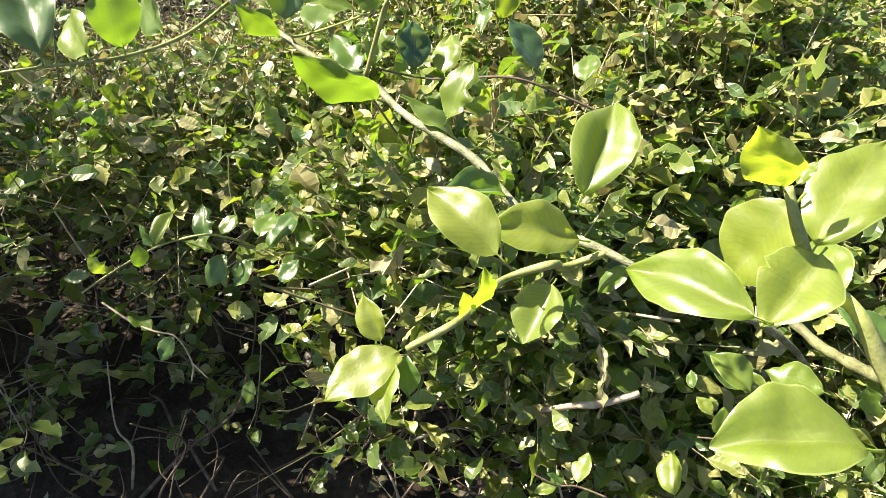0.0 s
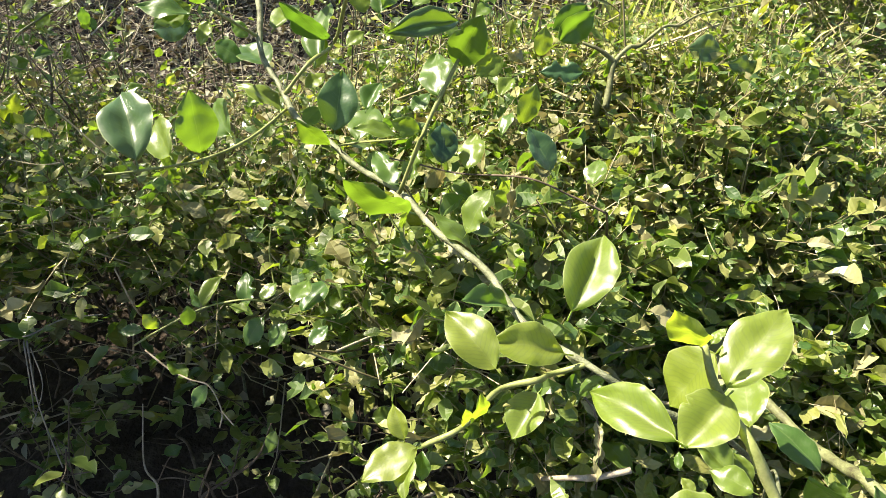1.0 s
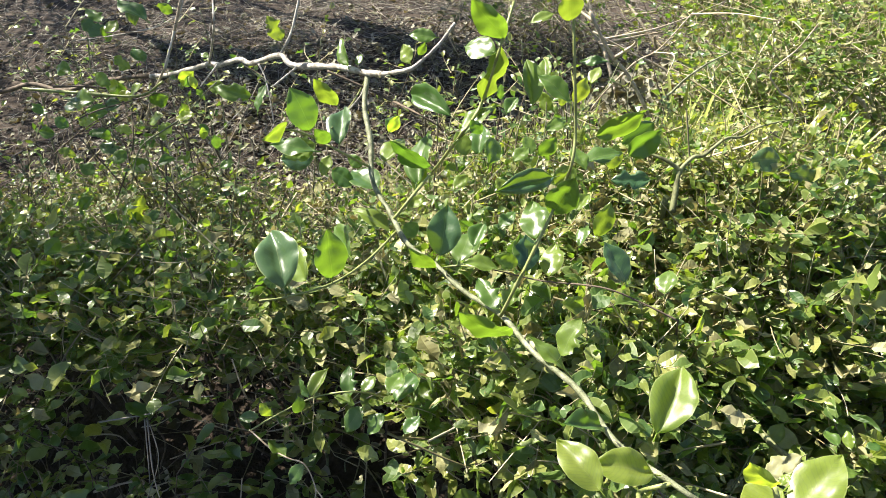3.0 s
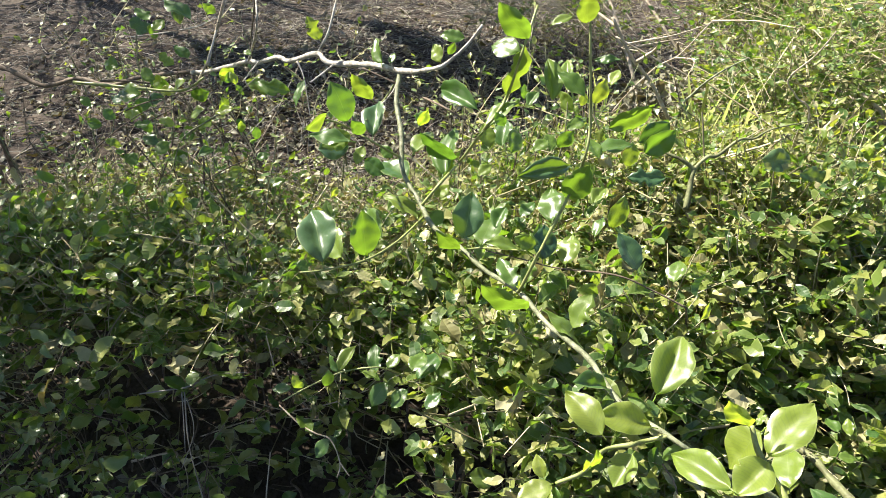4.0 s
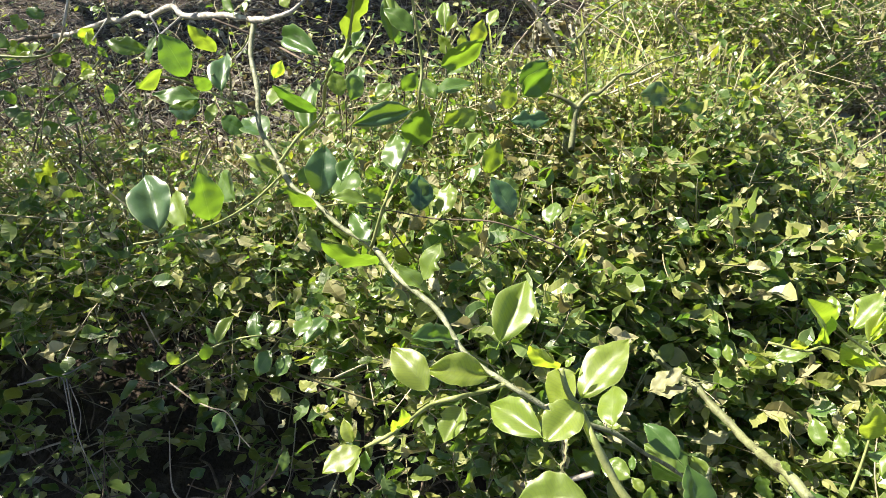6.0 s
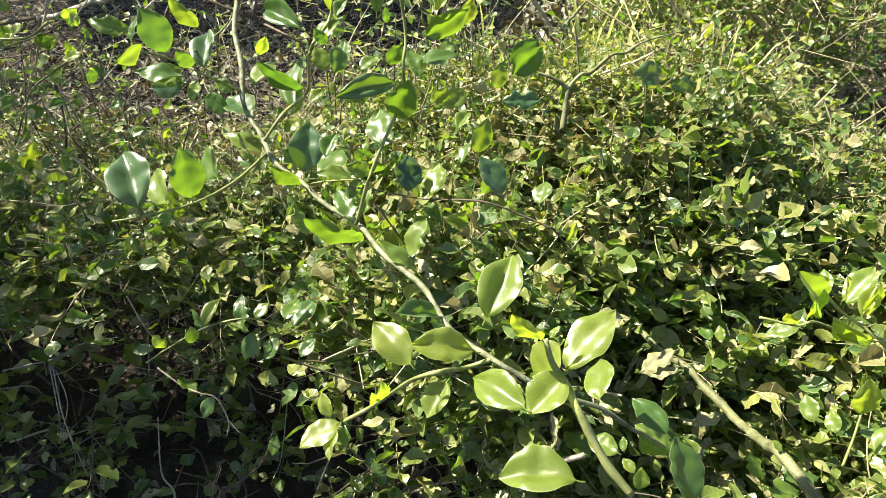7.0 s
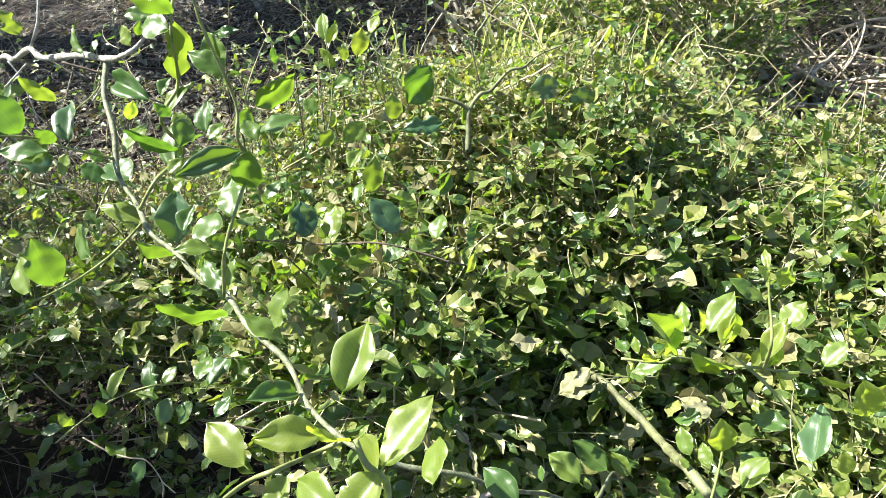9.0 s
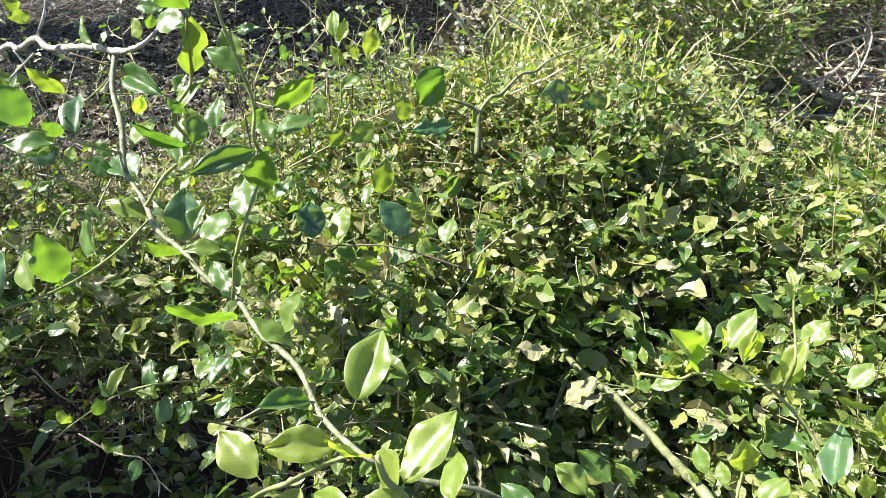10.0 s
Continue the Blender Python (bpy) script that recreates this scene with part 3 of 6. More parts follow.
# ---- shoots above the thicket ----
def shoot(rng, foot, height, lean, size, number):
    """A thin upright shoot with a few loose leaves."""
    top = holder("leafy_shoot", foot, "thin twiggy shoot with a few small leaves", "shoot", "shoots over the thicket")
    foot = np.array(foot)
    end = foot + (lean[0], lean[1], height)
    line = [foot + (0, 0, -0.01), foot * 0.65 + end * 0.35 + rng.normal(0, 0.025, 3), foot * 0.3 + end * 0.7 + rng.normal(0, 0.03, 3), end]
    stem(top, "stem", [tuple(q) for q in line], 0.0030, 0.0010, BROWN_BARK if number % 2 else BARK)
    twigs = Heap()

    def put_leaf(q, u, n, s, kind):
        ob = new("leaf", shared_leaf(kind))
        side = unit(np.cross(n, u))
        ob.matrix_basis = Matrix.Translation(q) @ Matrix((u, side, np.cross(u, side))).transposed().to_4x4() @ Matrix.Scale(s * 0.66, 4)
        under(ob, top)

    for k in range(7):
        t = rng.uniform(0.45, 1.0)
        root = line[1] * (1 - t) ** 2 + 2 * line[2] * t * (1 - t) + line[3] * t * t
        sprig_of(rng, root, rng.normal(0, 1, 3) + (0, 0, 0.2), rng.uniform(0.06, 0.15), size * 1.5, put_leaf, lambda ln, a, b: twigs.add(*thin_tube(ln, a, b)))
    tagged(under(new("fine_twig", twigs.mesh("fine_twig", TWIGS)), top), kind="stuff")


shoot_rng = np.random.default_rng(40)
for number in range(46):
    x, y = shoot_rng.uniform(-1.8, -0.22), shoot_rng.uniform(0.85, 2.0)
    shoot(shoot_rng, (x, y, ground_height(x, y)), shoot_rng.uniform(0.48, 0.80), shoot_rng.normal(0, 0.12, 2), 0.034, number)
for number in range(12):
    x, y = shoot_rng.uniform(-0.1, 0.75), shoot_rng.uniform(1.35, 1.70)
    shoot(shoot_rng, (x, y, ground_height(x, y)), shoot_rng.uniform(0.6, 0.8), shoot_rng.normal(0, 0.10, 2), 0.036, number)

for number in range(18):
    x, y = shoot_rng.uniform(-0.22, 0.30), shoot_rng.uniform(1.15, 1.50)
    shoot(shoot_rng, (x, y, ground_height(x, y)), shoot_rng.uniform(0.70, 0.92), shoot_rng.normal(0, 0.06, 2), 0.036, number)
for number in range(14):
    x, y = shoot_rng.uniform(0.8, 2.0), shoot_rng.uniform(1.45, 2.3)
    shoot(shoot_rng, (x, y, ground_height(x, y)), shoot_rng.uniform(0.22, 0.45), shoot_rng.normal(0, 0.12, 2), 0.034, number)


# ---- grass tufts behind the mound ----
def grass_tuft(rng, foot, height, count):
    top = holder("grass_tuft", foot, "tuft of yellow-green grass blades at the back of the thicket", "grass", "grass tufts")
    heap = Heap()
    for _ in range(count):
        a = rng.uniform(0, 2 * math.pi)
        d = np.array((math.cos(a), math.sin(a), 0.0))
        tall, reach, wide = height * rng.uniform(0.7, 1.1), rng.uniform(0.05, 0.20), rng.uniform(0.005, 0.010)
        side = np.array((-d[1], d[0], 0.0))
        rows = []
        for t in np.linspace(0, 1, 7):
            q = np.array(foot) + rng.normal(0, 0.004, 3) + d * reach * t**2 + (0, 0, tall * (t - 0.32 * t**3))
            w = wide * (1 - t) ** 0.6 + 0.0004
            rows += [q - side * w, q + (0, 0, -0.3 * w), q + side * w]
        faces = np.array([(3 * i + j, 3 * i + j + 1, 3 * i + j + 4, 3 * i + j + 3) for i in range(6) for j in range(2)])
        heap.add(np.array(rows), faces)
    tagged(under(new("grass", heap.mesh("grass", GRASS)), top), kind="stuff")


tuft_rng = np.random.default_rng(55)
for _ in range(16):
    x, y = tuft_rng.uniform(0.1, 1.2), tuft_rng.uniform(0.95, 1.5)
    grass_tuft(tuft_rng, (x, y, ground_height(x, y)), max(0.5, top_height(x, y) + tuft_rng.uniform(0.16, 0.26)), 9)
for _ in range(22):
    x, y = tuft_rng.uniform(-0.05, 0.75), tuft_rng.uniform(1.38, 1.65)
    grass_tuft(tuft_rng, (x, y, ground_height(x, y)), tuft_rng.uniform(0.84, 0.98), 18)


# ---- unseen trees added for shade ----
def shade_tree(seed, foot, centre, spread, limbs, sprigs):
    """A loose-crowned tree out of view, added to shade the thicket and ground."""
    rng = np.random.default_rng(seed)
    top = holder("shade_tree", foot, "unseen tree with a loose crown, added to shade the thicket and ground", "tree", "trees beside the thicket")
    foot, centre = np.array(foot), np.array(centre)
    fork = foot * 0.45 + centre * 0.55
    stem(top, "trunk", [tuple(foot + (0, 0, -0.02)), tuple(foot * 0.8 + centre * 0.2 + (0.03, 0.02, 0.08)), tuple(fork), tuple(foot * 0.2 + centre * 0.8)], 0.036, 0.018, BROWN_BARK)
    leaves, twigs = Heap(), Heap()
    for _ in range(limbs):
        end = centre + rng.uniform(-1, 1, 3) * spread
        stem(top, "limb", [tuple(fork), tuple(foot * 0.1 + centre * 0.5 + end * 0.4 + rng.normal(0, 0.08, 3)), tuple(end)], 0.012, 0.003, BROWN_BARK)
        for _ in range(sprigs):
            root = end + rng.normal(0, 0.17, 3)
            sprig_of(rng, root, rng.normal(0, 1, 3) + (0, 0, 0.3), rng.uniform(0.12, 0.25), rng.uniform(0.045, 0.06), lambda q, u, n, size, kind: leaves.add(laid(q, u, n, size, FAINT[kind % 20][0]), *FAINT[kind % 20][1:]), lambda line, a, b: twigs.add(*thin_tube(line, 2 * a, 2 * b)))
    tagged(under(new("crown", leaves.mesh("crown", FOLIAGE)), top), kind="stuff")
    tagged(under(new("fine_twig", twigs.mesh("fine_twig", TWIGS)), top), kind="stuff")


# First tree inferred from dapples; the rest are invented to darken the ground behind.
shade_tree(17, (-2.1, 1.75, 0.0), (-2.22, 1.12, 1.95), (0.80, 0.85, 0.3), 30, 35)
shade_tree(20, (-3.1, 4.7, 0.1), (-1.72, 3.62, 2.05), (0.48, 0.38, 0.25), 22, 40)
shade_tree(19, (-5.2, 5.4, 0.1), (-4.5, 4.5, 2.4), (1.6, 1.2, 0.4), 60, 30)
shade_tree(18, (-3.7, 4.1, 0.1), (-2.5, 3.2, 2.2), (1.4, 0.9, 0.4), 41, 28)

# ---- branches in front ----
limb = holder("thorny_limb", (-2.0, 1.72, 0.0), "pale thorny limb with bare knotted twigs and a few leaves", "branch")
stem(limb, "stem", [(-2.0, 1.72, -0.02), (-1.98, 1.72, 0.45), (-1.781, 1.624, 0.624), (-1.590, 1.572, 0.598), (-1.441, 1.558, 0.634), (-1.311, 1.517, 0.637), (-1.175, 1.494, 0.680), (-0.96, 1.436, 0.731)], 0.009, 0.0052, BROWN_BARK)
stem(limb, "stem", [(-0.978, 1.431, 0.727), (-0.918, 1.407, 0.742), (-0.811, 1.341, 0.787), (-0.734, 1.291, 0.821), (-0.689, 1.252, 0.835), (-0.607, 1.185, 0.875), (-0.558, 1.133, 0.888), (-0.456, 1.036, 0.942), (-0.421, 1.005, 0.938), (-0.317, 0.931, 0.967), (-0.277, 0.898, 0.975), (-0.259, 0.882, 0.979), (-0.222, 0.845, 0.993)], 0.0060, 0.0042, thorns=22)
stem(limb, "twig", [(-0.228, 0.850, 0.990), (-0.178, 0.799, 1.018), (-0.164, 0.801, 1.025), (-0.138, 0.820, 1.046), (-0.119, 0.840, 1.069)], 0.0034, 0.0016)
stem(limb, "twig", [(-0.819, 1.254, 0.821), (-0.808, 1.297, 0.877), (-0.789, 1.356, 0.954)], 0.0028, 0.0018)
stem(limb, "twig", [(-0.725, 1.275, 0.829), (-0.573, 1.044, 0.977), (-0.580, 1.082, 1.031)], 0.0024, 0.0016)
stem(limb, "twig", [(-0.455, 1.037, 0.942), (-0.439, 1.063, 0.975), (-0.429, 1.103, 1.029)], 0.0028, 0.0016)
stem(limb, "twig", [(-0.491, 1.023, 0.931), (-0.475, 1.007, 0.906), (-0.456, 0.968, 0.847)], 0.0016, 0.0008)
stem(limb, "twig", [(-0.362, 0.874, 0.985), (-0.396, 0.853, 0.962)], 0.0018, 0.001)
stem(limb, "twig", [(-0.562, 1.012, 0.930), (-0.588, 0.986, 0.900)], 0.0014, 0.0008)
stem(limb, "twig", [(-0.316, 0.879, 0.980), (-0.292, 0.876, 0.972), (-0.269, 0.873, 0.964), (-0.224, 0.866, 0.947), (-0.163, 0.764, 0.976), (-0.128, 0.757, 0.960)], 0.0020, 0.0012, BROWN_BARK)
stem(limb, "twig", [(-0.257, 0.879, 0.970), (-0.264, 0.864, 0.951), (-0.281, 0.848, 0.933)], 0.0014, 0.0008)
leaf(limb, (-0.285, 0.885, 0.983), (-0.305, 0.928, 1.013), 0.029, (-0.68, -0.60, 0.43), "fold")
leaf(limb, (-0.273, 0.888, 0.985), (-0.271, 0.908, 0.998), 0.013, (-0.16, -0.51, 0.84), "wide")
leaf(limb, (-0.171, 0.799, 1.025), (-0.187, 0.826, 1.043), 0.023, (-0.53, -0.67, 0.52), "wide")
leaf(limb, (-0.163, 0.807, 1.034), (-0.153, 0.809, 1.053), 0.013, (0.32, -0.95, -0.06), "wide")
leaf(limb, (-0.138, 0.825, 1.054), (-0.178, 0.824, 1.057), 0.022, (0.08, -0.63, 0.77), "wide")
leaf(limb, (-0.427, 0.993, 0.979), (-0.446, 0.990, 1.024), 0.031, (0.67, -0.70, 0.23), "bitten")
leaf(limb, (-0.576, 1.017, 0.940), (-0.595, 1.022, 0.945), 0.013, (0.12, -0.45, 0.89), "wide")
leaf(limb, (-0.861, 1.307, 0.902), (-0.950, 1.345, 0.936), 0.053, (0.31, -0.11, 0.94), "slim")
leaf(limb, (-0.962, 1.293, 0.903), (-1.009, 1.318, 0.924), 0.037, (0.28, -0.25, 0.93), "bitten")
leaf(limb, (-0.954, 1.276, 0.879), (-0.943, 1.315, 0.903), 0.030, (0.25, -0.55, 0.79), "wide")
leaf(limb, (-0.809, 1.325, 0.916), (-0.833, 1.313, 0.942), 0.024, (0.40, -0.91, -0.03), "wide")
leaf(limb, (-0.753, 1.255, 0.808), (-0.766, 1.223, 0.795), 0.024, (0.85, -0.45, 0.28), "wide")
leaf(limb, (-0.706, 1.122, 0.786), (-0.717, 1.119, 0.805), 0.014, (0.38, -0.92, 0.08), "wide")
leaf(limb, (-0.521, 0.877, 0.838), (-0.522, 0.880, 0.864), 0.017, (0.73, -0.67, 0.11), "wide")
stem(limb, "twig", [(-0.797, 1.326, 0.915), (-0.855, 1.301, 0.892), (-0.948, 1.277, 0.879), (-1.018, 1.262, 0.872)], 0.0014, 0.0009)
stem(limb, "twig", [(-0.977, 1.435, 0.733), (-0.956, 1.386, 0.666), (-0.934, 1.333, 0.594), (-0.911, 1.271, 0.510), (-0.914, 1.172, 0.383)], 0.0042, 0.0022, BROWN_BARK)
stem(limb, "twig", [(-0.939, 1.345, 0.610), (-0.880, 1.394, 0.664), (-0.694, 1.255, 0.798)], 0.0016, 0.001, BROWN_BARK)
stem(limb, "twig", [(-0.710, 1.169, 0.690), (-0.677, 1.197, 0.720), (-0.643, 1.224, 0.750)], 0.0014, 0.0008)
stem(limb, "twig", [(-1.000, 1.406, 0.698), (-1.083, 1.400, 0.704), (-1.167, 1.393, 0.708), (-1.223, 1.385, 0.707)], 0.003, 0.0034, BROWN_BARK)
leaf(limb, (-0.720, 1.172, 0.695), (-0.719, 1.176, 0.726), 0.020, (0.76, -0.65, 0.08), "wide", "young")
leaf(limb, (-0.733, 1.246, 0.793), (-0.642, 1.245, 0.777), 0.039, (0.07, -0.88, 0.47), "bitten")
leaf(limb, (-0.765, 1.193, 0.730), (-0.765, 1.198, 0.767), 0.024, (0.77, -0.63, 0.07), "wide", "young")
leaf(limb, (-0.789, 1.243, 0.798), (-0.748, 1.243, 0.822), 0.030, (0.13, -0.96, -0.25), "wide", "young")
leaf(limb, (-1.027, 1.400, 0.695), (-1.070, 1.373, 0.724), 0.037, (0.55, -0.84, 0.03), "bitten")
leaf(limb, (-1.067, 1.370, 0.663), (-1.129, 1.355, 0.653), 0.037, (0.13, -0.85, 0.51), "wide")
leaf(limb, (-0.886, 1.076, 0.582), (-0.846, 1.033, 0.554), 0.042, (-0.16, -0.65, 0.74), "bitten")
leaf(limb, (-0.865, 1.048, 0.543), (-0.827, 1.063, 0.614), 0.043, (0.60, -0.78, -0.16), "bitten", "young")
leaf(limb, (-0.954, 1.076, 0.594), (-0.983, 1.054, 0.570), 0.028, (0.05, -0.76, 0.65), "fold")
leaf(limb, (-0.980, 1.313, 0.820), (-0.935, 1.302, 0.799), 0.035, (-0.03, -0.92, 0.40), "bitten")
leaf(limb, (-0.877, 1.276, 0.822), (-0.919, 1.305, 0.843), 0.035, (0.35, -0.16, 0.92), "wide")
leaf(limb, (-1.053, 1.330, 0.772), (-1.010, 1.316, 0.749), 0.035, (-0.08, -0.93, 0.37), "wide")
leaf(limb, (-0.906, 1.286, 0.725), (-0.846, 1.279, 0.746), 0.040, (-0.07, -0.99, -0.13), "wide")
leaf(limb, (-0.985, 1.156, 0.701), (-0.946, 1.173, 0.708), 0.027, (0.14, -0.62, 0.77), "bitten")
leaf(limb, (-0.891, 1.147, 0.675), (-0.921, 1.125, 0.651), 0.030, (0.18, -0.82, 0.54), "wide")
leaf(limb, (-0.823, 1.135, 0.649), (-0.788, 1.154, 0.657), 0.026, (0.14, -0.59, 0.80), "fold")
leaf(limb, (-0.689, 1.027, 0.667), (-0.659, 1.042, 0.682), 0.025, (0.16, -0.83, 0.53), "bitten")
leaf(limb, (-0.645, 1.074, 0.688), (-0.614, 1.089, 0.694), 0.023, (0.12, -0.57, 0.81), "slim")
leaf(limb, (-0.854, 0.944, 0.571), (-0.822, 0.968, 0.581), 0.027, (0.14, -0.55, 0.82), "bitten")
leaf(limb, (-0.775, 1.037, 0.597), (-0.803, 1.020, 0.579), 0.024, (-0.01, -0.71, 0.71), "wide")
leaf(limb, (-0.613, 1.060, 0.631), (-0.585, 1.080, 0.641), 0.023, (0.13, -0.54, 0.83), "bitten")
stem(limb, "twig", [(-1.161, 1.317, 0.610), (-1.079, 1.339, 0.624), (-0.984, 1.383, 0.667), (-0.776, 1.230, 0.778)], 0.0018, 0.001, BROWN_BARK)
stem(limb, "twig", [(-1.105, 1.139, 0.370), (-1.042, 1.223, 0.468), (-1.007, 1.312, 0.579), (-1.020, 1.397, 0.690), (-1.005, 1.475, 0.789)], 0.0022, 0.001, BROWN_BARK)
stem(limb, "twig", [(-0.918, 1.261, 0.499), (-0.731, 1.126, 0.637), (-0.647, 1.157, 0.664), (-0.600, 1.177, 0.683)], 0.0016, 0.0008, BROWN_BARK)
leaf(limb, (-1.092, 1.200, 0.715), (-1.057, 1.197, 0.696), 0.029, (-0.19, -0.77, 0.57), "wide")
leaf(limb, (-1.098, 1.197, 0.674), (-1.136, 1.191, 0.682), 0.029, (-0.18, -0.76, 0.47), "fold")
leaf(limb, (-1.074, 1.318, 0.639), (-1.064, 1.314, 0.602), 0.028, (0.14, -0.51, 0.82), "wide")
leaf(limb, (-0.994, 1.327, 0.758), (-1.027, 1.325, 0.730), 0.032, (-0.13, -0.70, 0.50), "bitten", "young")
leaf(limb, (-1.017, 1.326, 0.716), (-0.962, 1.322, 0.719), 0.033, (0.19, -0.68, 0.77), "slim", "young")
leaf(limb, (-0.961, 1.276, 0.724), (-1.012, 1.268, 0.710), 0.030, (-0.09, -0.47, 0.37), "fold", "dark")
leaf(limb, (-1.026, 1.259, 0.679), (-1.050, 1.264, 0.704), 0.026, (-0.20, -0.53, 0.39), "slim")
leaf(limb, (-0.852, 1.208, 0.803), (-0.895, 1.214, 0.772), 0.030, (-0.08, -0.58, 0.85), "wide", "young")
leaf(limb, (-0.800, 1.299, 0.797), (-0.819, 1.301, 0.763), 0.024, (0.30, -0.75, 0.86), "wide", "young")
leaf(limb, (-0.701, 1.159, 0.816), (-0.715, 1.168, 0.843), 0.018, (0.37, -0.51, 0.88), "fold", "young")
leaf(limb, (-0.739, 1.218, 0.794), (-0.722, 1.221, 0.768), 0.018, (0.30, -0.45, 0.72), "bitten")
leaf(limb, (-0.734, 1.190, 0.749), (-0.780, 1.181, 0.739), 0.026, (-0.03, -0.42, 0.53), "wide", "young")
leaf(limb, (-0.828, 1.246, 0.693), (-0.881, 1.253, 0.656), 0.038, (0.40, -0.57, 0.59), "bitten")
leaf(limb, (-0.929, 1.174, 0.714), (-0.891, 1.180, 0.700), 0.027, (0.12, -0.41, 0.68), "bitten", "young")
leaf(limb, (-1.034, 1.202, 0.759), (-0.968, 1.193, 0.766), 0.050, (0.07, -0.49, 0.58), "slim")
leaf(limb, (-0.994, 1.192, 0.763), (-1.049, 1.192, 0.747), 0.036, (-0.15, -0.62, 0.71), "bitten", "dark")
leaf(limb, (-1.081, 1.255, 0.686), (-1.028, 1.249, 0.685), 0.039, (-0.13, -0.72, 0.48), "bitten", "young")
leaf(limb, (-0.873, 1.218, 0.705), (-0.828, 1.214, 0.730), 0.035, (-0.22, -0.57, 0.88), "wide")
leaf(limb, (-1.048, 1.254, 0.625), (-0.998, 1.247, 0.606), 0.033, (0.31, -0.44, 0.86), "slim", "dark")
leaf(limb, (-1.219, 1.318, 0.660), (-1.250, 1.325, 0.687), 0.025, (0.07, -0.54, 0.73), "slim")
leaf(limb, (-1.067, 1.351, 0.885), (-1.010, 1.362, 0.859), 0.046, (0.37, -0.53, 0.37), "bitten", "dark")
leaf(limb, (-0.962, 1.311, 0.895), (-0.990, 1.320, 0.852), 0.034, (0.31, -0.52, 0.61), "slim")
leaf(limb, (-0.922, 1.345, 0.935), (-0.915, 1.333, 0.884), 0.030, (0.35, -0.79, 0.83), "slim", "dark")
leaf(limb, (-1.111, 1.334, 0.770), (-1.162, 1.343, 0.775), 0.038, (-0.16, -0.53, 0.53), "slim")
leaf(limb, (-0.948, 1.342, 0.595), (-0.999, 1.332, 0.582), 0.032, (0.19, -0.75, 0.66), "bitten")
leaf(limb, (-1.078, 1.159, 0.659), (-1.042, 1.168, 0.637), 0.024, (0.33, -0.68, 0.54), "bitten")
leaf(limb, (-1.207, 1.245, 0.585), (-1.219, 1.257, 0.538), 0.031, (-0.03, -0.50, 0.82), "wide", "dark")
leaf(limb, (-1.015, 1.174, 0.588), (-1.054, 1.183, 0.608), 0.032, (0.06, -0.63, 0.82), "wide")
leaf(limb, (-1.002, 1.282, 0.550), (-0.949, 1.285, 0.566), 0.037, (0.35, -0.61, 0.41), "fold")
leaf(limb, (-0.818, 1.334, 0.655), (-0.799, 1.325, 0.629), 0.024, (0.05, -0.66, 0.65), "bitten")
leaf(limb, (-0.743, 1.151, 0.681), (-0.770, 1.152, 0.648), 0.024, (0.04, -0.51, 0.62), "bitten")
stem(limb, "twig", [(-1.214, 1.280, 0.745), (-1.068, 1.290, 0.737), (-0.935, 1.300, 0.733), (-0.869, 1.310, 0.767)], 0.0042, 0.0025, GREEN_STEM)
stem(limb, "twig", [(-1.144, 1.250, 0.656), (-1.032, 1.260, 0.706), (-0.932, 1.270, 0.734), (-0.845, 1.280, 0.760)], 0.0018, 0.0011, BROWN_BARK)
stem(limb, "twig", [(-0.955, 1.220, 0.896), (-0.982, 1.230, 0.807), (-0.980, 1.240, 0.738), (-0.997, 1.250, 0.649), (-1.071, 1.260, 0.518)], 0.0014, 0.0008, BARK)
stem(limb, "twig", [(-0.769, 1.300, 0.957), (-0.844, 1.310, 0.820), (-0.916, 1.320, 0.720), (-0.974, 1.330, 0.611), (-0.994, 1.340, 0.477)], 0.0030, 0.0018, PALE_BARK)
stem(limb, "twig", [(-0.937, 1.260, 0.893), (-0.853, 1.270, 0.895), (-0.771, 1.280, 0.915)], 0.0012, 0.0007, BROWN_BARK)
stem(limb, "twig", [(-0.871, 1.200, 0.674), (-0.781, 1.210, 0.728), (-0.720, 1.220, 0.784), (-0.692, 1.230, 0.806)], 0.0016, 0.0010, BARK)
stem(limb, "twig", [(-1.184, 1.220, 0.581), (-1.081, 1.230, 0.655), (-0.993, 1.240, 0.704), (-0.905, 1.250, 0.717)], 0.0016, 0.0010, BROWN_BARK)
stem(limb, "twig", [(-0.932, 1.180, 0.574), (-0.891, 1.190, 0.657), (-0.822, 1.200, 0.704), (-0.766, 1.210, 0.735)], 0.0016, 0.0010, BARK)
stem(limb, "twig", [(-0.716, 1.340, 0.947), (-0.747, 1.350, 0.859), (-0.771, 1.360, 0.793)], 0.0020, 0.0012, BROWN_BARK)
branch = holder("citrus_branch", (0.45, 0.40, 0.0), "long green citrus branch with thorns and broad glossy leaves", "branch")
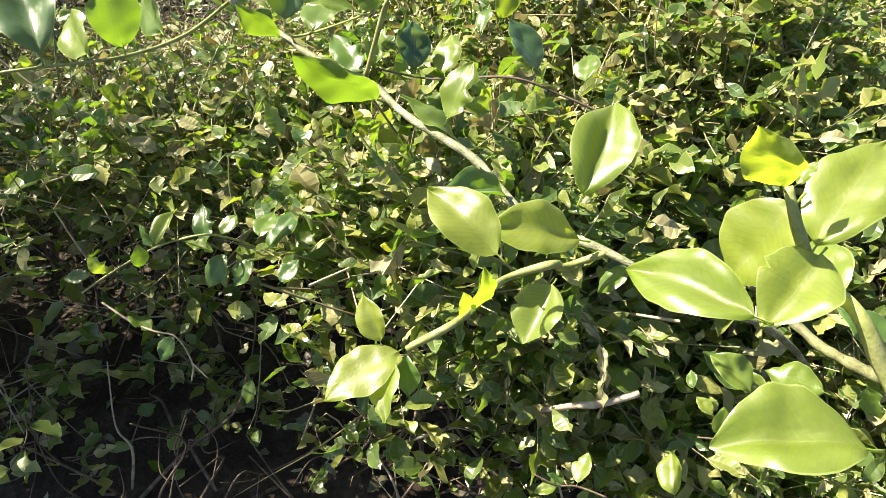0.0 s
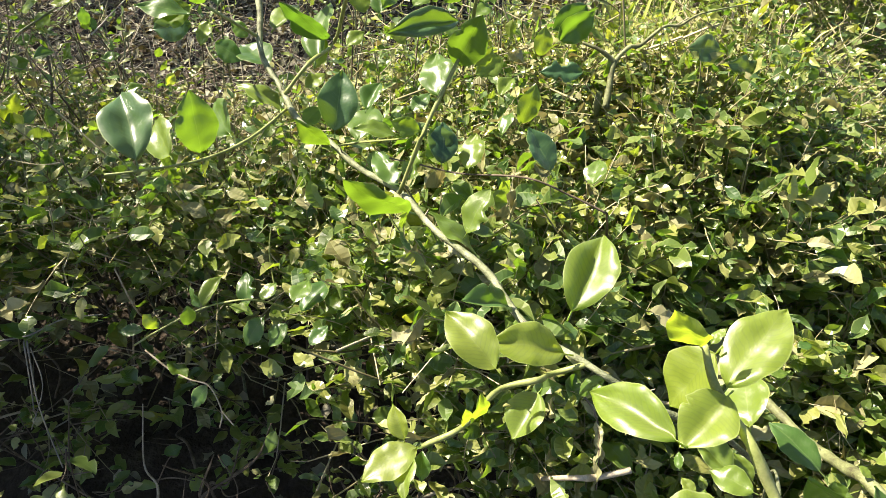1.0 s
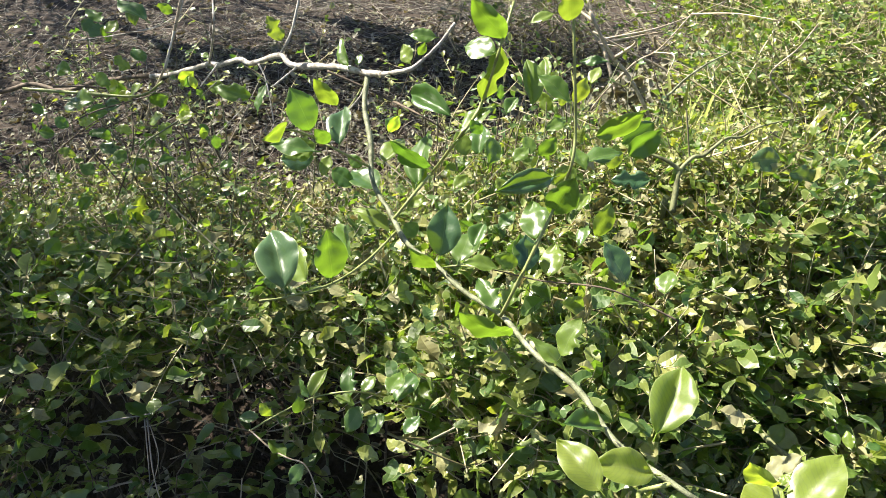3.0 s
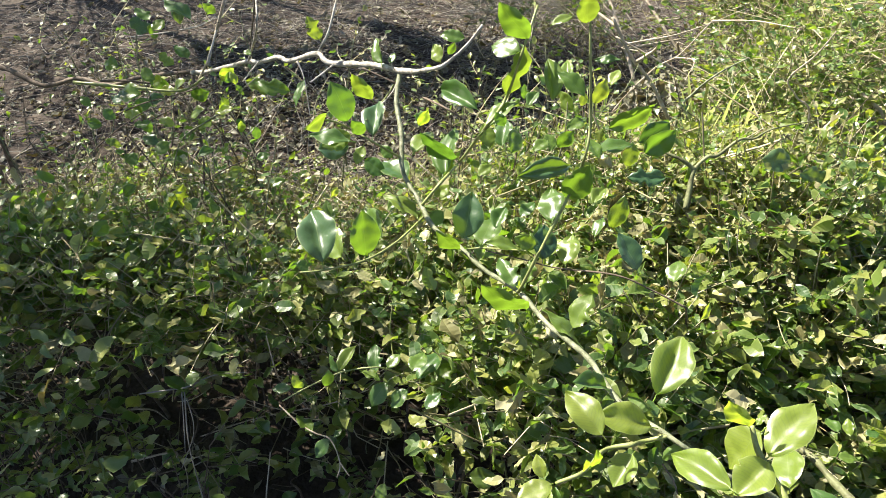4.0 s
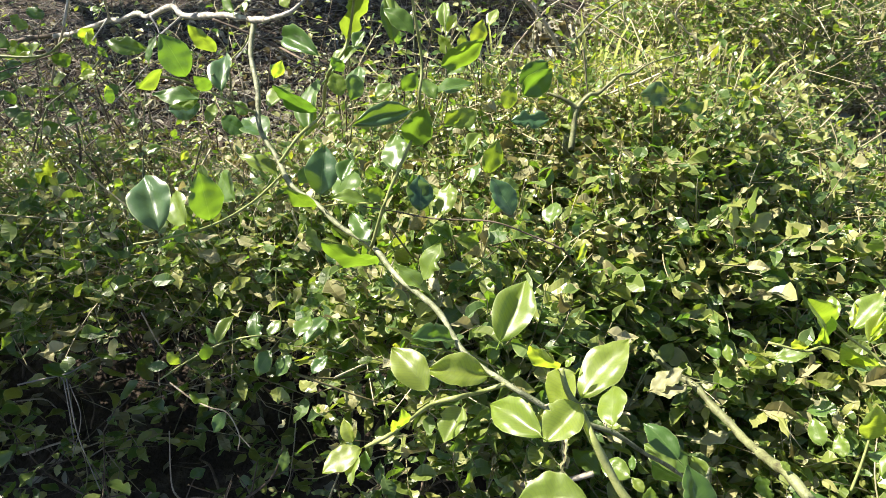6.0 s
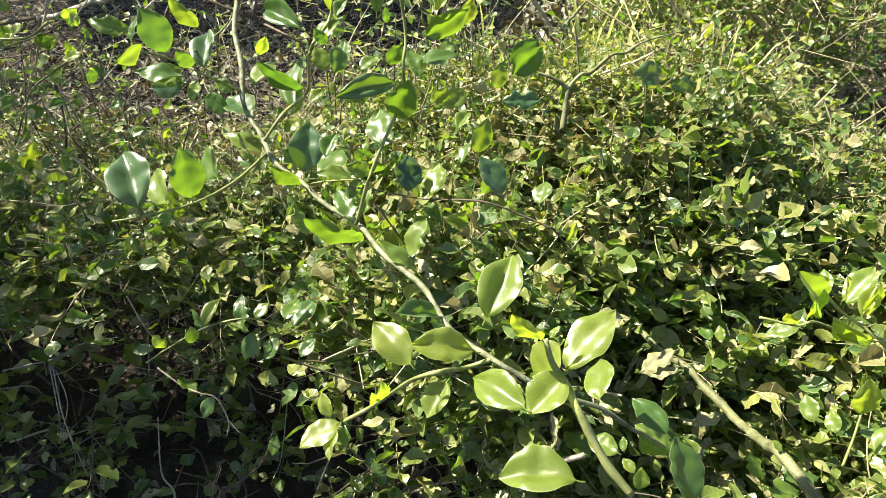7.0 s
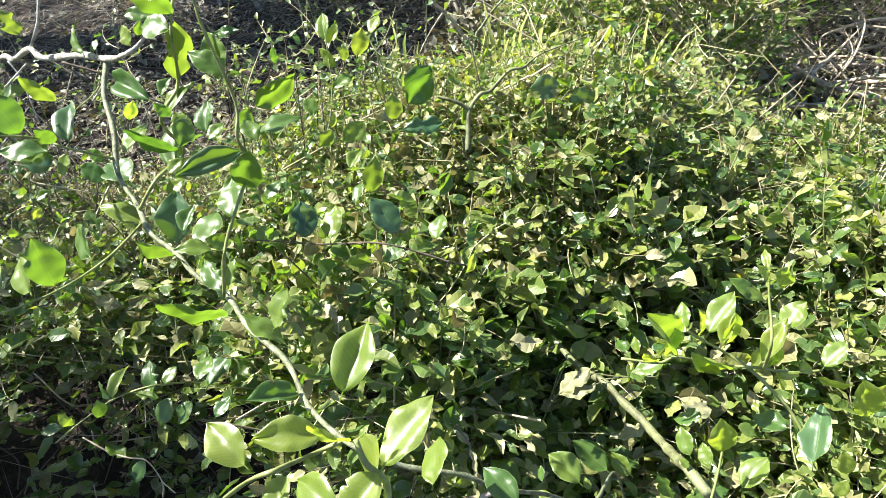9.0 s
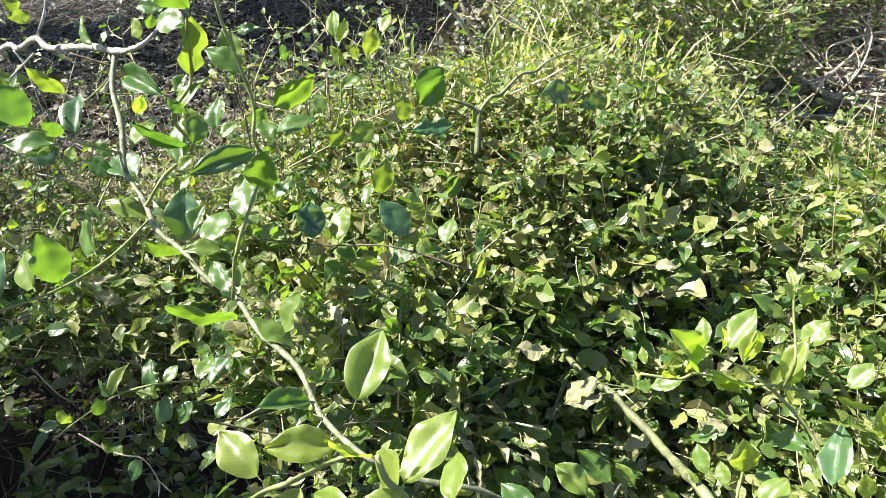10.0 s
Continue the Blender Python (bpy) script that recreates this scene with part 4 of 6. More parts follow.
stem(branch, "stem", [(-0.256, 0.883, 0.975), (-0.249, 0.829, 0.951), (-0.229, 0.777, 0.920), (-0.214, 0.719, 0.893), (-0.179, 0.671, 0.875), (-0.148, 0.620, 0.868), (-0.103, 0.576, 0.870), (-0.065, 0.528, 0.876), (-0.018, 0.485, 0.882), (0.016, 0.435, 0.885), (0.060, 0.390, 0.886), (0.089, 0.336, 0.889), (0.127, 0.289, 0.906), (0.148, 0.280, 0.899), (0.171, 0.276, 0.886), (0.194, 0.276, 0.876), (0.217, 0.278, 0.864), (0.246, 0.280, 0.836), (0.286, 0.309, 0.772), (0.341, 0.349, 0.674), (0.400, 0.450, 0.550), (0.450, 0.440, 0.250), (0.460, 0.440, -0.020)], 0.0042, 0.0016, thorns=9, ease=0.6)
stem(branch, "twig", [(-0.166, 0.645, 0.866), (-0.187, 0.580, 0.866), (-0.207, 0.510, 0.884), (-0.238, 0.458, 0.904), (-0.262, 0.446, 0.906)], 0.0016, 0.001)
stem(branch, "twig", [(-0.219, 0.743, 0.898), (-0.252, 0.708, 0.941), (-0.285, 0.713, 0.955), (-0.289, 0.667, 0.987), (-0.316, 0.665, 0.989)], 0.0018, 0.0009)
stem(branch, "twig", [(-0.172, 0.659, 0.875), (-0.148, 0.682, 0.902), (-0.137, 0.758, 0.894), (-0.082, 0.622, 1.013), (-0.061, 0.647, 1.042), (-0.042, 0.635, 1.107), (-0.031, 0.667, 1.147)], 0.0024, 0.0014)
stem(branch, "twig", [(-0.019, 0.480, 0.886), (0.002, 0.478, 0.950), (0.022, 0.510, 0.990), (0.031, 0.540, 1.003), (0.037, 0.506, 1.050), (0.038, 0.526, 1.078), (0.030, 0.527, 1.151), (0.026, 0.548, 1.181)], 0.0018, 0.0012)
stem(branch, "twig", [(0.127, 0.289, 0.906), (0.104, 0.282, 0.901), (0.092, 0.242, 0.945), (0.071, 0.236, 0.941), (0.054, 0.190, 0.972), (0.036, 0.182, 0.965)], 0.0019, 0.0012)
stem(branch, "twig", [(-0.102, 0.570, 0.869), (-0.075, 0.577, 0.872), (-0.015, 0.508, 0.924)], 0.0013, 0.0008)
stem(branch, "twig", [(-0.256, 0.882, 0.973), (-0.274, 0.858, 0.944), (-0.264, 0.723, 0.965)], 0.0012, 0.0008)
leaf(branch, (-0.238, 0.458, 0.906), (-0.270, 0.517, 0.944), 0.047, (0.34, -0.78, 0.52), "fold", "dark")
leaf(branch, (-0.207, 0.510, 0.885), (-0.208, 0.519, 0.950), 0.039, (0.62, -0.78, 0.12), "wide")
leaf(branch, (-0.232, 0.504, 0.885), (-0.273, 0.562, 0.890), 0.037, (-0.58, -0.46, 0.67), "wide")
leaf(branch, (-0.206, 0.581, 0.864), (-0.246, 0.641, 0.870), 0.038, (-0.67, -0.50, 0.55), "wide")
leaf(branch, (-0.173, 0.654, 0.851), (-0.234, 0.682, 0.872), 0.037, (0.35, 0.09, 0.93), "slim")
leaf(branch, (-0.099, 0.577, 0.876), (-0.095, 0.615, 0.930), 0.041, (0.20, -0.80, 0.56), "fold", "dark")
leaf(branch, (-0.099, 0.571, 0.869), (-0.129, 0.555, 0.906), 0.026, (0.14, -0.94, -0.30), "slim")
leaf(branch, (-0.080, 0.584, 0.866), (-0.070, 0.642, 0.877), 0.038, (-0.11, -0.17, 0.98), "wide")
leaf(branch, (-0.022, 0.508, 0.924), (-0.061, 0.502, 0.935), 0.021, (0.27, -0.12, 0.95), "slim")
leaf(branch, (-0.003, 0.513, 0.929), (-0.030, 0.511, 0.938), 0.019, (0.16, -0.95, 0.28), "wide")
leaf(branch, (-0.018, 0.483, 0.889), (-0.048, 0.526, 0.897), 0.025, (-0.23, -0.32, 0.92), "bitten")
leaf(branch, (-0.014, 0.485, 0.892), (-0.006, 0.505, 0.917), 0.021, (-0.37, -0.67, 0.64), "bitten")
leaf(branch, (-0.002, 0.454, 0.884), (-0.053, 0.422, 0.936), 0.041, (0.07, -0.88, -0.47), "wide")
leaf(branch, (0.056, 0.418, 0.871), (0.011, 0.441, 0.898), 0.030, (0.57, 0.12, 0.81), "slim")
leaf(branch, (0.041, 0.426, 0.885), (0.059, 0.451, 0.919), 0.029, (-0.57, -0.49, 0.66), "bitten")
leaf(branch, (0.082, 0.350, 0.886), (0.045, 0.325, 0.916), 0.026, (0.46, 0.12, 0.88), "fold")
leaf(branch, (0.118, 0.333, 0.898), (0.142, 0.390, 0.929), 0.038, (-0.08, -0.61, 0.78), "fold", "young")
leaf(branch, (0.072, 0.245, 0.942), (0.038, 0.277, 0.955), 0.027, (-0.10, -0.26, 0.95), "fold", "young")
leaf(branch, (0.117, 0.290, 0.912), (0.063, 0.278, 0.929), 0.028, (0.06, -0.36, 0.93), "fold", "young")
leaf(branch, (0.096, 0.252, 0.925), (0.081, 0.227, 0.910), 0.025, (-0.38, -0.25, 0.88), "fold", "young")
leaf(branch, (0.057, 0.191, 0.973), (0.061, 0.192, 0.994), 0.011, (0.70, -0.70, -0.09), "slim", "young")
leaf(branch, (0.054, 0.190, 0.972), (0.054, 0.189, 0.986), 0.007, (0.77, -0.64, -0.03), "wide", "young")
leaf(branch, (0.028, 0.182, 0.966), (0.021, 0.194, 0.978), 0.011, (-0.29, -0.76, 0.58), "fold", "young")
leaf(branch, (0.036, 0.183, 0.965), (0.011, 0.164, 0.961), 0.018, (-0.08, -0.10, 0.99), "wide", "young")
leaf(branch, (0.033, 0.181, 0.964), (0.030, 0.158, 0.959), 0.013, (-0.66, -0.07, 0.75), "slim", "young")
leaf(branch, (0.036, 0.182, 0.964), (0.037, 0.171, 0.953), 0.010, (-0.37, -0.68, 0.64), "slim")
leaf(branch, (0.141, 0.286, 0.900), (0.125, 0.283, 0.882), 0.013, (-0.75, -0.19, 0.64), "wide")
leaf(branch, (-0.268, 0.667, 0.983), (-0.288, 0.668, 1.042), 0.040, (0.68, -0.70, 0.23), "wide")
leaf(branch, (-0.252, 0.709, 0.943), (-0.260, 0.771, 0.973), 0.037, (-0.15, -0.44, 0.88), "fold", "dark")
leaf(branch, (-0.282, 0.721, 0.931), (-0.347, 0.711, 0.942), 0.035, (0.19, -0.20, 0.96), "slim")
leaf(branch, (-0.297, 0.673, 0.998), (-0.315, 0.629, 0.991), 0.025, (0.92, -0.32, -0.24), "slim")
leaf(branch, (-0.296, 0.743, 0.912), (-0.354, 0.749, 0.899), 0.037, (-0.18, -0.94, 0.29), "wide", "dark")
leaf(branch, (-0.256, 0.740, 0.986), (-0.279, 0.724, 1.031), 0.028, (0.04, -0.95, -0.30), "wide")
leaf(branch, (-0.263, 0.712, 0.949), (-0.277, 0.699, 0.975), 0.021, (0.47, -0.86, -0.19), "wide")
leaf(branch, (-0.272, 0.730, 0.925), (-0.281, 0.711, 0.900), 0.021, (-0.20, -0.74, 0.64), "wide")
leaf(branch, (-0.441, 0.935, 0.936), (-0.447, 0.894, 0.897), 0.030, (-0.50, -0.56, 0.66), "slim")
leaf(branch, (-0.483, 0.972, 0.892), (-0.556, 0.971, 0.907), 0.032, (0.11, -0.86, 0.50), "bitten")
leaf(branch, (-0.137, 0.759, 0.895), (-0.189, 0.732, 0.948), 0.041, (-0.05, -0.87, -0.49), "wide")
leaf(branch, (-0.164, 0.755, 0.861), (-0.159, 0.844, 0.905), 0.051, (-0.51, -0.36, 0.78), "fold")
leaf(branch, (-0.155, 0.797, 0.883), (-0.172, 0.780, 0.846), 0.028, (-0.38, -0.76, 0.52), "wide")
leaf(branch, (-0.087, 0.634, 1.029), (-0.149, 0.688, 1.034), 0.029, (-0.38, -0.51, 0.77), "fold")
leaf(branch, (-0.062, 0.647, 1.042), (-0.041, 0.644, 1.109), 0.036, (0.60, -0.76, -0.23), "bitten")
leaf(branch, (-0.087, 0.617, 1.007), (-0.045, 0.649, 1.042), 0.033, (-0.50, -0.26, 0.83), "slim")
leaf(branch, (-0.042, 0.634, 1.104), (-0.081, 0.656, 1.103), 0.029, (-0.31, -0.51, 0.80), "wide")
leaf(branch, (-0.034, 0.642, 1.113), (-0.069, 0.622, 1.161), 0.032, (-0.01, -0.92, -0.38), "wide")
leaf(branch, (-0.210, 0.734, 0.867), (-0.262, 0.783, 0.870), 0.046, (-0.04, -0.12, 0.99), "wide")
leaf(branch, (-0.199, 0.722, 0.917), (-0.186, 0.788, 0.925), 0.035, (-0.18, -0.09, 0.98), "wide")
leaf(branch, (-0.206, 0.777, 0.942), (-0.196, 0.805, 0.948), 0.019, (0.09, -0.25, 0.96), "curl")
leaf(branch, (0.012, 0.495, 0.970), (0.004, 0.542, 0.988), 0.032, (-0.33, -0.37, 0.87), "wide")
leaf(branch, (0.022, 0.524, 0.983), (0.042, 0.512, 1.035), 0.032, (-0.08, -0.98, -0.21), "wide")
leaf(branch, (0.028, 0.548, 1.015), (-0.030, 0.504, 1.018), 0.023, (0.46, -0.56, 0.69), "fold", "dark")
leaf(branch, (0.052, 0.522, 1.069), (0.098, 0.522, 1.101), 0.029, (0.17, -0.95, -0.26), "slim")
leaf(branch, (0.033, 0.537, 1.094), (0.001, 0.551, 1.116), 0.022, (0.32, -0.51, 0.80), "slim")
leaf(branch, (0.025, 0.538, 1.166), (0.022, 0.528, 1.199), 0.022, (0.32, -0.92, -0.22), "wide")
leaf(branch, (0.013, 0.541, 1.174), (-0.009, 0.533, 1.167), 0.013, (-0.12, -0.39, 0.91), "slim")
leaf(branch, (0.043, 0.524, 1.040), (0.085, 0.552, 1.042), 0.026, (-0.08, 0.04, 1.00), "slim")
leaf(branch, (-0.293, 0.663, 0.890), (-0.298, 0.645, 0.882), 0.012, (0.78, -0.40, 0.49), "wide", "young")
leaf(branch, (-0.289, 0.737, 0.936), (-0.334, 0.720, 0.921), 0.034, (0.14, -0.84, 0.53), "wide")
leaf(branch, (-0.288, 0.761, 0.884), (-0.250, 0.751, 0.866), 0.029, (-0.04, -0.92, 0.39), "wide")
leaf(branch, (-0.314, 0.670, 0.902), (-0.308, 0.672, 0.914), 0.009, (0.50, -0.86, -0.09), "wide")
leaf(branch, (-0.004, 0.613, 1.053), (-0.014, 0.648, 1.094), 0.024, (0.36, -0.67, 0.65), "fold")
leaf(branch, (0.062, 0.526, 1.140), (0.035, 0.532, 1.136), 0.010, (-0.25, -0.57, 0.78), "slim")
leaf(branch, (0.036, 0.537, 1.054), (0.051, 0.513, 1.043), 0.018, (0.24, -0.26, 0.93), "wide")
leaf(branch, (-0.040, 0.593, 1.032), (-0.042, 0.559, 1.017), 0.024, (0.73, -0.32, 0.61), "wide")
leaf(branch, (-0.203, 0.774, 0.936), (-0.187, 0.778, 0.963), 0.018, (0.37, -0.93, -0.08), "wide", "young")
leaf(branch, (-0.079, 0.662, 0.966), (-0.093, 0.681, 0.992), 0.024, (0.38, -0.65, 0.66), "wide")
leaf(branch, (-0.069, 0.682, 0.958), (-0.068, 0.722, 0.981), 0.030, (-0.28, -0.47, 0.84), "fold")
leaf(branch, (-0.053, 0.515, 0.942), (-0.043, 0.542, 0.957), 0.021, (-0.19, -0.43, 0.88), "fold")
leaf(branch, (-0.001, 0.743, 0.744), (-0.016, 0.775, 0.788), 0.038, (0.31, -0.71, 0.63), "wide")
leaf(branch, (-0.175, 0.737, 0.840), (-0.152, 0.760, 0.851), 0.022, (0.04, -0.46, 0.89), "wide")
leaf(branch, (-0.162, 0.762, 0.805), (-0.184, 0.744, 0.786), 0.024, (0.18, -0.82, 0.54), "wide")
leaf(branch, (-0.086, 0.595, 0.963), (-0.070, 0.612, 0.972), 0.016, (0.04, -0.47, 0.88), "slim")
leaf(branch, (-0.053, 0.590, 1.033), (-0.065, 0.588, 1.051), 0.014, (0.13, -0.99, 0.02), "wide")
leaf(branch, (-0.021, 0.533, 0.995), (-0.033, 0.544, 1.011), 0.015, (0.46, -0.54, 0.70), "wide")
leaf(branch, (-0.020, 0.572, 1.013), (-0.005, 0.591, 1.022), 0.016, (-0.00, -0.45, 0.89), "wide")
leaf(branch, (-0.025, 0.524, 1.087), (-0.015, 0.537, 1.099), 0.014, (-0.25, -0.54, 0.81), "fold")
leaf(branch, (0.004, 0.597, 1.008), (0.023, 0.599, 1.031), 0.019, (0.12, -0.99, -0.02), "wide")
leaf(branch, (-0.045, 0.742, 0.815), (-0.024, 0.769, 0.829), 0.023, (-0.08, -0.39, 0.92), "wide")
leaf(branch, (0.027, 0.823, 0.843), (0.050, 0.825, 0.870), 0.023, (0.06, -1.00, 0.03), "wide")
leaf(branch, (0.062, 0.820, 0.802), (0.082, 0.851, 0.817), 0.025, (-0.17, -0.35, 0.92), "fold")
leaf(branch, (-0.229, 0.732, 0.904), (-0.252, 0.741, 0.918), 0.019, (-0.14, -0.94, 0.32), "wide")
leaf(branch, (-0.220, 0.735, 0.841), (-0.241, 0.718, 0.822), 0.021, (-0.14, -0.65, 0.74), "wide")
sprig = holder("leafy_sprig", (0.462, 0.045, 0.0), "young leafy sprig with large bright sunlit leaves", "branch", "leafy sprigs")
stem(sprig, "stem", [(0.159, 0.222, 1.005), (0.164, 0.213, 0.993), (0.174, 0.209, 0.978), (0.178, 0.189, 0.982), (0.188, 0.178, 0.968), (0.198, 0.168, 0.955), (0.213, 0.158, 0.941)], 0.0017, 0.0027)
stem(sprig, "stem", [(0.214, 0.145, 0.930), (0.255, 0.10, 0.88), (0.34, 0.05, 0.68), (0.43, 0.045, 0.34), (0.462, 0.045, -0.02)], 0.0028, 0.0045)
leaf(sprig, (0.170, 0.211, 0.983), (0.205, 0.253, 1.003), 0.029, (-0.38, -0.28, 0.88), "wide", "young")
leaf(sprig, (0.174, 0.211, 0.988), (0.149, 0.186, 0.977), 0.027, (-0.10, -0.14, 0.98), "fold", "young")
leaf(sprig, (0.158, 0.221, 1.004), (0.137, 0.213, 1.034), 0.019, (-0.16, -0.92, -0.37), "wide", "young")
leaf(sprig, (0.172, 0.232, 0.994), (0.157, 0.227, 0.953), 0.034, (-0.80, -0.40, 0.44), "wide", "young")
leaf(sprig, (0.151, 0.185, 0.980), (0.115, 0.222, 0.963), 0.025, (-0.36, -0.22, 0.90), "fold", "young")
leaf(sprig, (0.199, 0.222, 0.943), (0.204, 0.261, 0.945), 0.025, (-0.63, 0.05, 0.78), "wide")
leaf(sprig, (0.183, 0.155, 0.957), (0.133, 0.158, 0.952), 0.032, (-0.04, 0.04, 1.00), "fold", "young")
leaf(sprig, (0.249, 0.153, 0.936), (0.239, 0.187, 0.961), 0.030, (0.56, -0.38, 0.74), "wide")
leaf(sprig, (0.253, 0.205, 0.912), (0.224, 0.203, 0.937), 0.020, (-0.16, -0.95, -0.28), "slim")
leaf(sprig, (0.257, 0.231, 0.896), (0.233, 0.262, 0.901), 0.022, (0.05, -0.12, 0.99), "wide")
leaf(sprig, (0.223, 0.224, 0.883), (0.200, 0.240, 0.878), 0.019, (-0.23, -0.07, 0.97), "wide")
leaf(sprig, (0.161, 0.222, 1.005), (0.168, 0.227, 1.012), 0.006, (-0.64, -0.15, 0.75), "slim")
side = holder("leafy_sprig", (0.67, 0.25, 0.0), "light green sprig with pale young leaves in the sun", "branch", "leafy sprigs")
stem(side, "stem", [(0.356, 0.363, 0.891), (0.387, 0.360, 0.886), (0.404, 0.363, 0.888), (0.444, 0.371, 0.864), (0.476, 0.368, 0.861), (0.513, 0.372, 0.845), (0.541, 0.373, 0.844)], 0.0011, 0.0012)
stem(side, "stem", [(0.413, 0.378, 0.904), (0.436, 0.384, 0.880), (0.460, 0.374, 0.867), (0.480, 0.362, 0.853), (0.505, 0.342, 0.828), (0.522, 0.319, 0.800)], 0.0012, 0.0018)
stem(side, "stem", [(0.548, 0.300, 0.760), (0.60, 0.26, 0.66), (0.66, 0.25, 0.3), (0.67, 0.25, -0.02)], 0.0019, 0.0036)
leaf(side, (0.436, 0.387, 0.883), (0.465, 0.416, 0.909), 0.024, (-0.47, -0.29, 0.84), "wide", "young")
leaf(side, (0.451, 0.381, 0.875), (0.454, 0.382, 0.917), 0.022, (0.45, -0.89, 0.01), "wide", "young")
leaf(side, (0.400, 0.365, 0.890), (0.372, 0.360, 0.948), 0.028, (0.77, -0.54, 0.32), "fold", "young")
leaf(side, (0.394, 0.364, 0.890), (0.394, 0.357, 0.932), 0.022, (0.52, -0.84, -0.14), "wide", "young")
leaf(side, (0.413, 0.377, 0.904), (0.414, 0.402, 0.915), 0.015, (-0.75, -0.26, 0.61), "wide", "young")
leaf(side, (0.424, 0.374, 0.899), (0.417, 0.374, 0.935), 0.019, (0.78, -0.60, 0.16), "slim", "young")
leaf(side, (0.387, 0.361, 0.886), (0.371, 0.354, 0.906), 0.014, (-0.11, -0.89, -0.44), "wide", "young")
leaf(side, (0.397, 0.366, 0.876), (0.369, 0.368, 0.865), 0.017, (-0.38, -0.09, 0.92), "wide", "young")
leaf(side, (0.464, 0.368, 0.861), (0.411, 0.355, 0.900), 0.028, (-0.14, -0.87, -0.48), "slim", "young")
leaf(side, (0.484, 0.375, 0.851), (0.515, 0.406, 0.878), 0.019, (-0.50, -0.25, 0.83), "slim", "young")
leaf(side, (0.496, 0.384, 0.891), (0.519, 0.396, 0.911), 0.022, (-0.52, -0.29, 0.80), "wide", "young")
leaf(side, (0.494, 0.375, 0.850), (0.493, 0.375, 0.882), 0.016, (0.08, -1.00, -0.01), "wide", "young")
leaf(side, (0.493, 0.313, 0.924), (0.512, 0.326, 0.940), 0.017, (-0.53, -0.25, 0.81), "wide", "young")
leaf(side, (0.533, 0.369, 0.840), (0.553, 0.346, 0.856), 0.018, (-0.61, -0.74, -0.29), "slim", "young")
leaf(side, (0.522, 0.372, 0.844), (0.493, 0.362, 0.850), 0.016, (0.09, 0.30, 0.95), "wide", "young")
leaf(side, (0.580, 0.344, 0.808), (0.561, 0.350, 0.858), 0.028, (0.05, -0.99, 0.13), "wide", "young")
leaf(side, (0.421, 0.285, 0.862), (0.414, 0.289, 0.903), 0.023, (-0.01, -1.00, 0.09), "wide", "young")
leaf(side, (0.414, 0.316, 0.806), (0.410, 0.342, 0.817), 0.018, (-0.74, -0.34, 0.58), "wide")
leaf(side, (0.423, 0.299, 0.816), (0.422, 0.320, 0.824), 0.015, (-0.75, -0.27, 0.60), "wide", "young")
leaf(side, (0.433, 0.300, 0.878), (0.449, 0.294, 0.870), 0.012, (0.33, -0.34, 0.88), "wide", "young")
leaf(side, (0.436, 0.271, 0.829), (0.463, 0.290, 0.845), 0.024, (-0.54, 0.05, 0.84), "fold", "young")
leaf(side, (0.500, 0.286, 0.826), (0.529, 0.340, 0.838), 0.028, (-0.65, 0.05, 0.74), "curl", "dark")
leaf(side, (0.494, 0.320, 0.836), (0.472, 0.343, 0.825), 0.022, (-0.33, 0.10, 0.94), "wide")
leaf(side, (0.529, 0.283, 0.821), (0.521, 0.291, 0.846), 0.015, (-0.06, -0.96, 0.27), "wide", "young")
leaf(side, (0.536, 0.282, 0.819), (0.549, 0.276, 0.811), 0.011, (0.33, -0.42, 0.85), "wide", "young")
leaf(side, (0.516, 0.272, 0.809), (0.524, 0.276, 0.827), 0.012, (-0.47, -0.80, 0.38), "wide", "young")
leaf(side, (0.429, 0.341, 0.834), (0.407, 0.351, 0.816), 0.019, (-0.62, 0.07, 0.78), "bitten")
leaf(side, (0.476, 0.309, 0.793), (0.468, 0.334, 0.782), 0.019, (-0.22, 0.33, 0.92), "wide")
stem(side, "twig", [(0.474, 0.389, 0.958), (0.473, 0.374, 0.940), (0.473, 0.361, 0.926), (0.471, 0.348, 0.911), (0.483, 0.366, 0.858)], 0.0009, 0.0012)
leaf(side, (0.505, 0.397, 0.934), (0.485, 0.394, 0.946), 0.013, (0.21, -0.97, 0.15), "wide", "young")
leaf(side, (0.466, 0.417, 0.915), (0.490, 0.409, 0.903), 0.015, (0.24, -0.47, 0.85), "wide", "young")
stem(side, "twig", [(0.421, 0.286, 0.863), (0.415, 0.272, 0.846), (0.408, 0.259, 0.832)], 0.001, 0.0013)
leaf(side, (0.474, 0.388, 0.957), (0.476, 0.408, 0.965), 0.008, (-0.50, -0.26, 0.82), "slim", "young")
leaf(side, (0.474, 0.382, 0.951), (0.461, 0.385, 0.968), 0.011, (0.62, -0.57, 0.54), "wide", "young")
leaf(side, (0.478, 0.365, 0.866), (0.501, 0.385, 0.903), 0.019, (-0.50, -0.35, 0.79), "slim", "young")
leaf(side, (0.444, 0.370, 0.886), (0.457, 0.390, 0.909), 0.014, (-0.70, -0.60, 0.30), "fold", "young")
leaf(side, (0.419, 0.370, 0.878), (0.440, 0.350, 0.876), 0.016, (0.10, -0.30, 0.95), "slim", "young")
leaf(side, (0.478, 0.370, 0.847), (0.496, 0.386, 0.868), 0.018, (-0.60, -0.50, 0.60), "fold", "young")
leaf(side, (0.510, 0.360, 0.861), (0.530, 0.372, 0.850), 0.013, (0.05, -0.40, 0.90), "slim", "young")
leaf(side, (0.490, 0.410, 0.899), (0.458, 0.420, 0.922), 0.018, (0.30, -0.55, 0.78), "slim")
